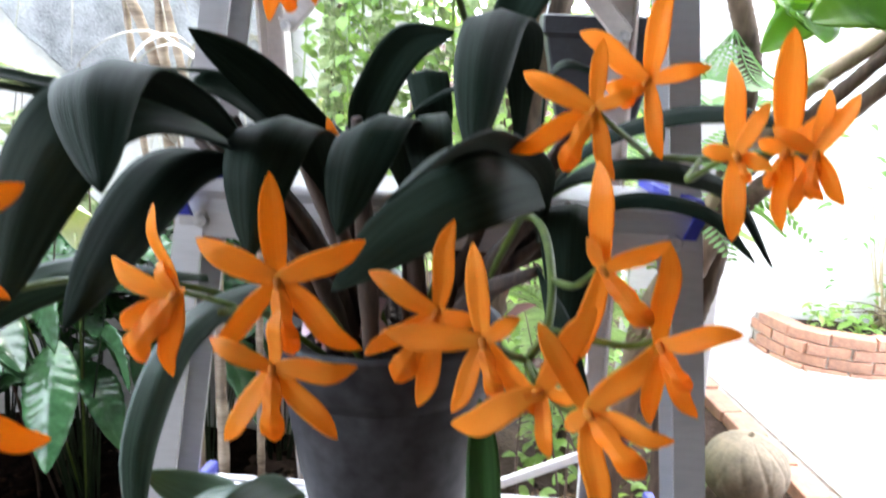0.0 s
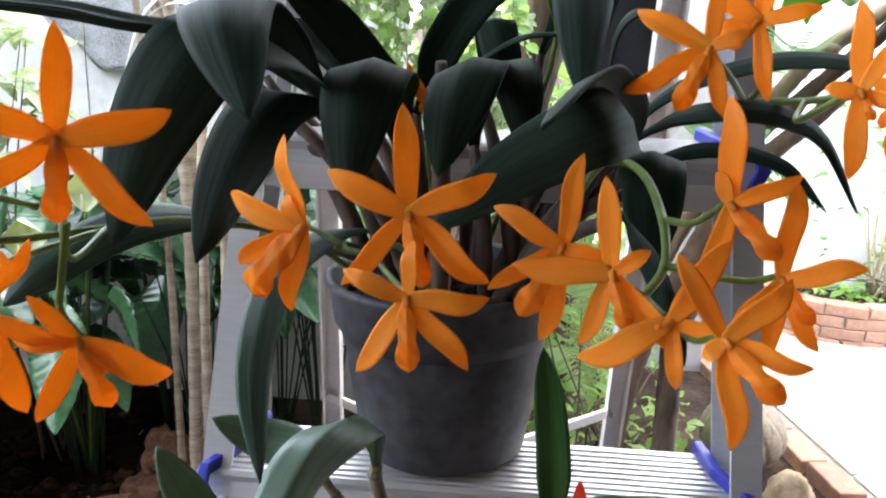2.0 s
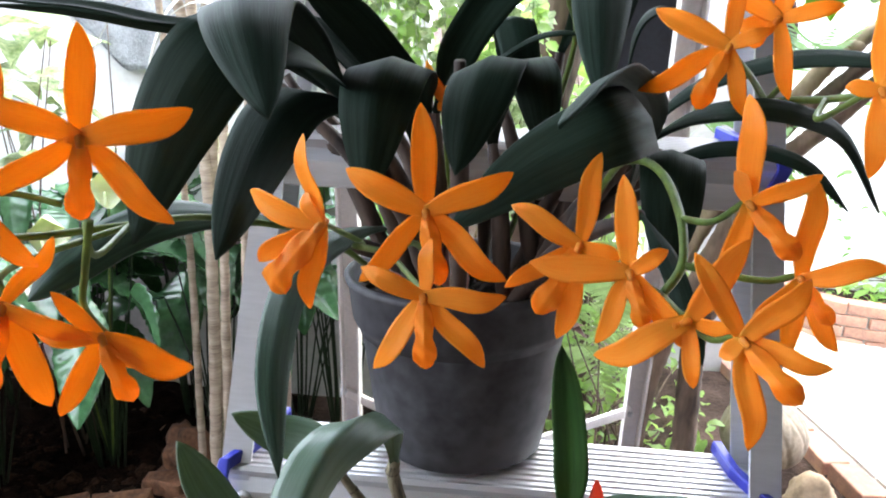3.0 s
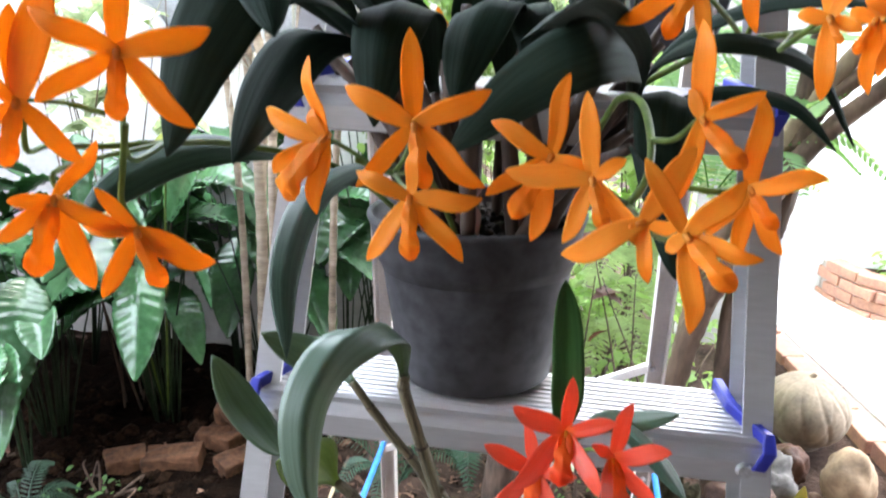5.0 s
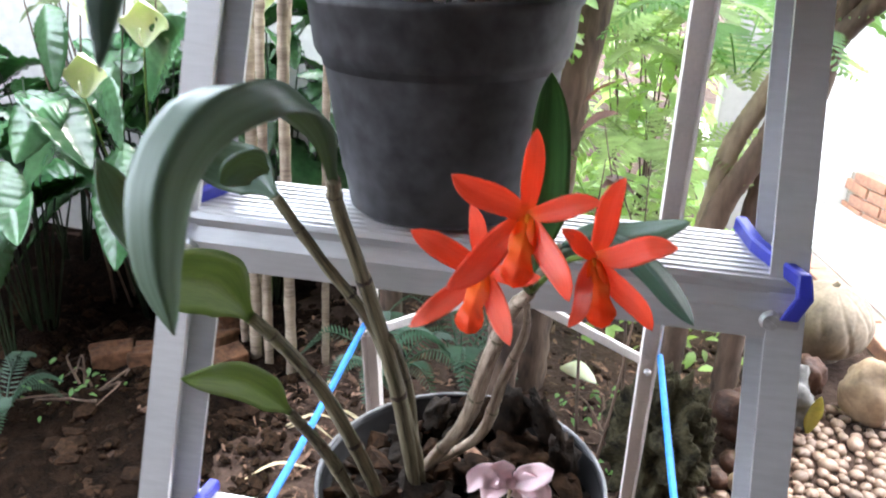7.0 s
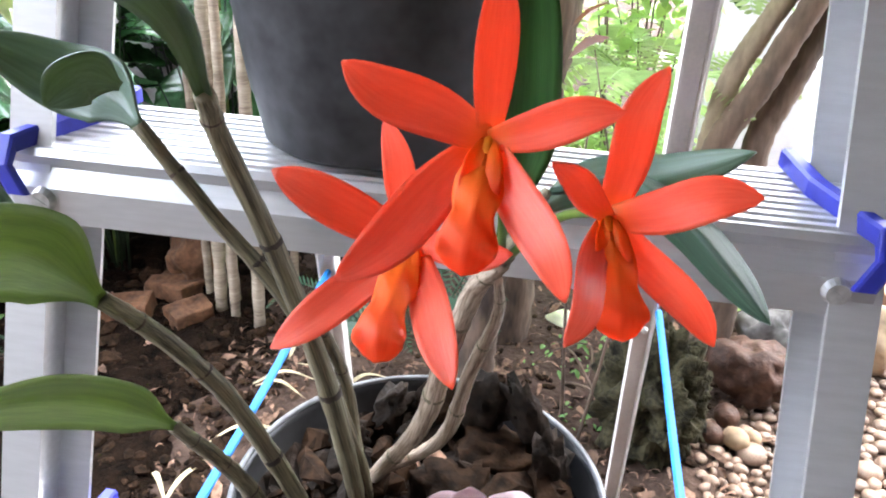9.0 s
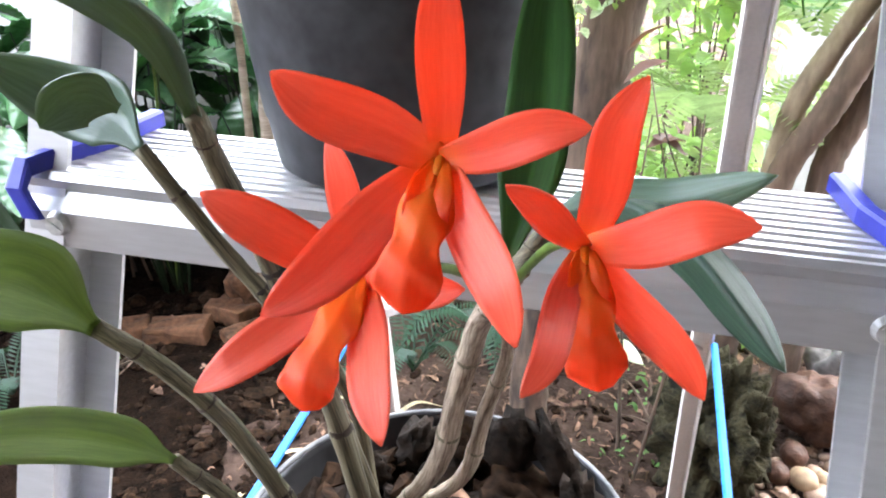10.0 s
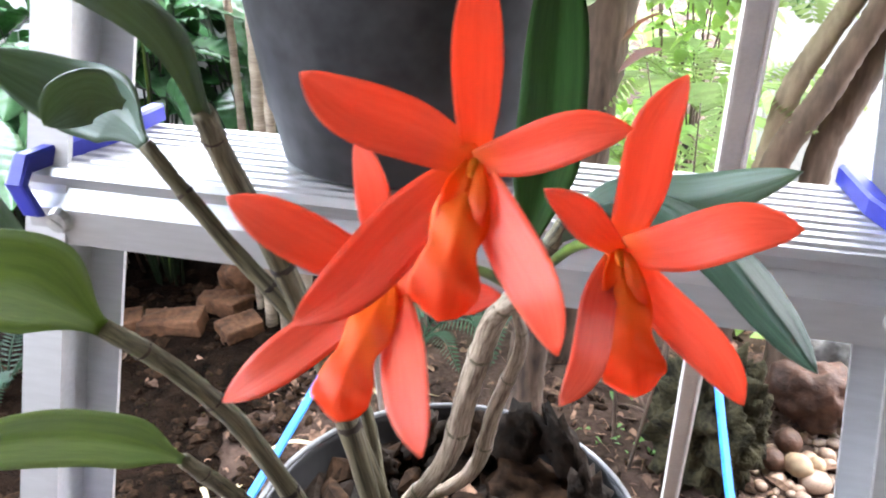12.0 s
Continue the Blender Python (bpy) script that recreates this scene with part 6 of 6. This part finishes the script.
def broken_brick(at, turn, size, seed):
    rng = random.Random(seed)
    bm = bmesh.new()
    box(bm, (-size[0], -size[1], -size[2]), size, 0.008)
    bmesh.ops.subdivide_edges(bm, edges=bm.edges[:], cuts=2, use_grid_fill=True)
    for v in bm.verts:
        v.co += Vector((noise.noise(v.co * 30), noise.noise(v.co * 30 + Vector((9, 0, 0))), noise.noise(v.co * 30 + Vector((0, 9, 0))))) * 0.008
    ob = part("broken_brick", bm, M["chip_stone"], None)
    ob.location, ob.rotation_euler = at, (rng.uniform(-0.1, 0.1), rng.uniform(-0.1, 0.1), turn)
    tagged(ob, "broken weathered orange-brown brick lying on the earth", "brick", "broken bricks on the earth")


for i, (x, y, tn, sz) in enumerate(((-1.1, 2.18, 0.2, (0.09, 0.05, 0.03)), (-1.0, 2.32, -0.3, (0.07, 0.05, 0.03)), (-1.24, 2.14, 0.6, (0.06, 0.045, 0.03)), (-0.9, 2.2, 0.9, (0.06, 0.04, 0.03)))):
    broken_brick((x, y, 0.012), tn, sz, 90 + i)


def build_pebbles():
    rng = random.Random(100)
    shapes = []
    for i in range(8):
        bm = bmesh.new()
        lump(bm, (0, 0, 0), (1.0, rng.uniform(0.65, 0.95), rng.uniform(0.5, 0.7)), rng, 0.08, 2)
        me = bpy.data.meshes.new("pebble")
        bm.to_mesh(me)
        bm.free()
        for p in me.polygons:
            p.use_smooth = True
        me.materials.append(M["pebble"])
        shapes.append(me)
    placed = []
    for i in range(4000):
        x, y = rng.uniform(0.48, 1.12), rng.uniform(1.8, 2.42)
        if x < 0.62 and y > 2.05:
            continue
        s = rng.uniform(0.012, 0.024) if i % 9 else rng.uniform(0.026, 0.04)
        if any((x - a) ** 2 + (y - b) ** 2 < (0.66 * (s + c)) ** 2 for a, b, c in placed):
            continue
        placed.append((x, y, s))
        ob = tagged(new("pebble", rng.choice(shapes)), "smooth brown and cream river pebble", "pebble", "pebbles beside the paving")
        ob.scale = (s, s, s)
        ob.location = (x, y, ground_height(x, y) + s * 0.35)
        ob.rotation_euler = (0, 0, rng.uniform(0, 6.28))
        if len(placed) > 298:
            break


build_pebbles()


def build_litter():
    rng = random.Random(110)
    bm = bmesh.new()
    for i in range(2300):
        x, y = rng.uniform(-0.75, 0.62) if i % 40 else rng.uniform(-1.7, -0.75), rng.uniform(1.35, 2.75)
        z = ground_height(x, y) + 0.006
        a = rng.uniform(0, 6.28)
        ln = rng.uniform(0.008, 0.034) if i % 5 else rng.uniform(0.03, 0.065)
        d = Vector((math.cos(a), math.sin(a), rng.uniform(-0.15, 0.3)))
        q = Vector((x, y, z))
        blade(bm, [q, q + d * ln * 0.5 + Vector((rng.uniform(-0.2, 0.2) * ln, rng.uniform(-0.2, 0.2) * ln, rng.uniform(0, 0.012))), q + d * ln], ln * rng.uniform(0.08, 0.5), d.cross(Vector((rng.uniform(-0.9, 0.9), rng.uniform(-0.9, 0.9), 1))), rng.choice(("oval", "grass", "petal", "spike")), 0.25, 2, 5, 0, 0.1)
    tagged(part("leaf_litter", bm, M["litter"], None, "", True), "scattered dead brown leaves on the earth", "leaf litter", kind="stuff")
    bm = bmesh.new()
    for i in range(900):
        x, y = rng.uniform(-1.7, 0.7), rng.uniform(1.3, 2.8)
        ln = rng.uniform(0.006, 0.022)
        lump(bm, (x, y, ground_height(x, y) + 0.003), (ln, ln * rng.uniform(0.3, 0.7), ln * 0.4), rng, 0.3, 1)
    for i in range(1500):
        x, y = rng.uniform(-1.8, -0.6), rng.uniform(1.35, 2.6)
        ln = rng.uniform(0.006, 0.02) if i % 12 else rng.uniform(0.025, 0.045)
        lump(bm, (x, y, ground_height(x, y) + 0.012), (ln, ln * rng.uniform(0.5, 0.9), ln * rng.uniform(0.4, 0.7)), rng, 0.4, 1)
    tagged(part("bark_mulch", bm, M["bark_chip"], None, ""), "loose dark bark chips and small stones", "mulch", kind="stuff")
    for i in range(14):
        x, y, a = rng.uniform(-0.85, -0.15), rng.uniform(1.6, 2.1), rng.uniform(0, 6.28)
        ln = rng.uniform(0.12, 0.26)
        bm = bmesh.new()
        d = Vector((math.cos(a), math.sin(a), 0))
        blade(bm, [Vector((0, 0, 0)), d * ln * 0.5 + Vector((0, 0, 0.035)), d * ln], 0.014, d.cross(Vector((0, 0, 1))), "grass", 0.5, 2, 10, 0.0006)
        ob = part("dry_leaf", bm, M["straw"], None, "", True)
        ob.location = (x, y, ground_height(x, y) + 0.008)
        tagged(ob, "dry straw-coloured strap leaf lying on the earth", "dead leaf", "dry leaves on the earth")


build_litter()


def fallen_leaf(points, width, across, material, label):
    bm = bmesh.new()
    base = Vector(points[0])
    blade(bm, [Vector(p) - base for p in points], width, across, "oval", 0.35, 6, 18, 0.0008, 0.05, 8)
    ob = part("fallen_leaf", bm, M[material], None, "", True)
    ob.location = base
    tagged(ob, label, "dead leaf")


fallen_leaf([(0.10, 2.42, 0.012), (0.15, 2.385, 0.04), (0.21, 2.34, 0.022)], 0.062, (0.35, 0.8, 0.3), "spathe", "large pale dry leaf lying on the earth")
fallen_leaf([(0.800, 2.27, 0.0), (0.805, 2.275, 0.06), (0.812, 2.27, 0.125)], 0.045, (1, 0.1, 0), "yellow_leaf", "yellow fallen leaf standing among the stones")
leafy("seedlings", (-1.2, 1.95, -0.02), "small bright green seedlings in the earth", "seedling", (-1.4, 1.8, -0.01), (-1.05, 2.1, 0.06), 34, 0.026, "fern", 120, 8)
leafy("creeping_weed", (0.2, 2.1, -0.02), "pale green creeping weed on the earth", "weed", (0.05, 1.95, -0.01), (0.35, 2.35, 0.02), 70, 0.024, "fern", 121, 4)


# ---------------------------------------------------------------- unseen walls and roof added to block light
def build_light_blockers():
    # added behind the camera, dark, to keep front fill low
    bm = bmesh.new()
    box(bm, (-5.0, -1.9, -0.1), (5.0, -1.7, 3.0), 0.01)
    tagged(part("unseen_wall_south", bm, M["blocker"]), "unseen plain wall added behind the camera to cut front light", "wall", kind="structure")
    # added overhead out of view; its edges set how much sky gets in
    bm = bmesh.new()
    box(bm, (-1.55, -1.9, 2.6), (2.8, 1.75, 2.7), 0.01)
    tagged(part("ceiling", bm, M["blocker"]), "unseen plain roof added to shade the ladder and orchids", "ceiling", kind="structure")
    # added out of view to darken the grey pot's right side
    bm = bmesh.new()
    box(bm, (2.6, -1.7, -0.1), (2.75, 2.2, 2.7), 0.01)
    tagged(part("unseen_wall_east", bm, M["blocker"]), "unseen plain wall added to block light from the right", "wall", kind="structure")
    # added out of view to keep side light off the lily bed
    bm = bmesh.new()
    box(bm, (-2.75, 1.0, -0.1), (-2.6, 3.0, 2.1), 0.01)
    tagged(part("unseen_wall_west", bm, M["blocker"]), "unseen plain brown wall added to shade the lily bed", "wall", kind="structure")


build_light_blockers()
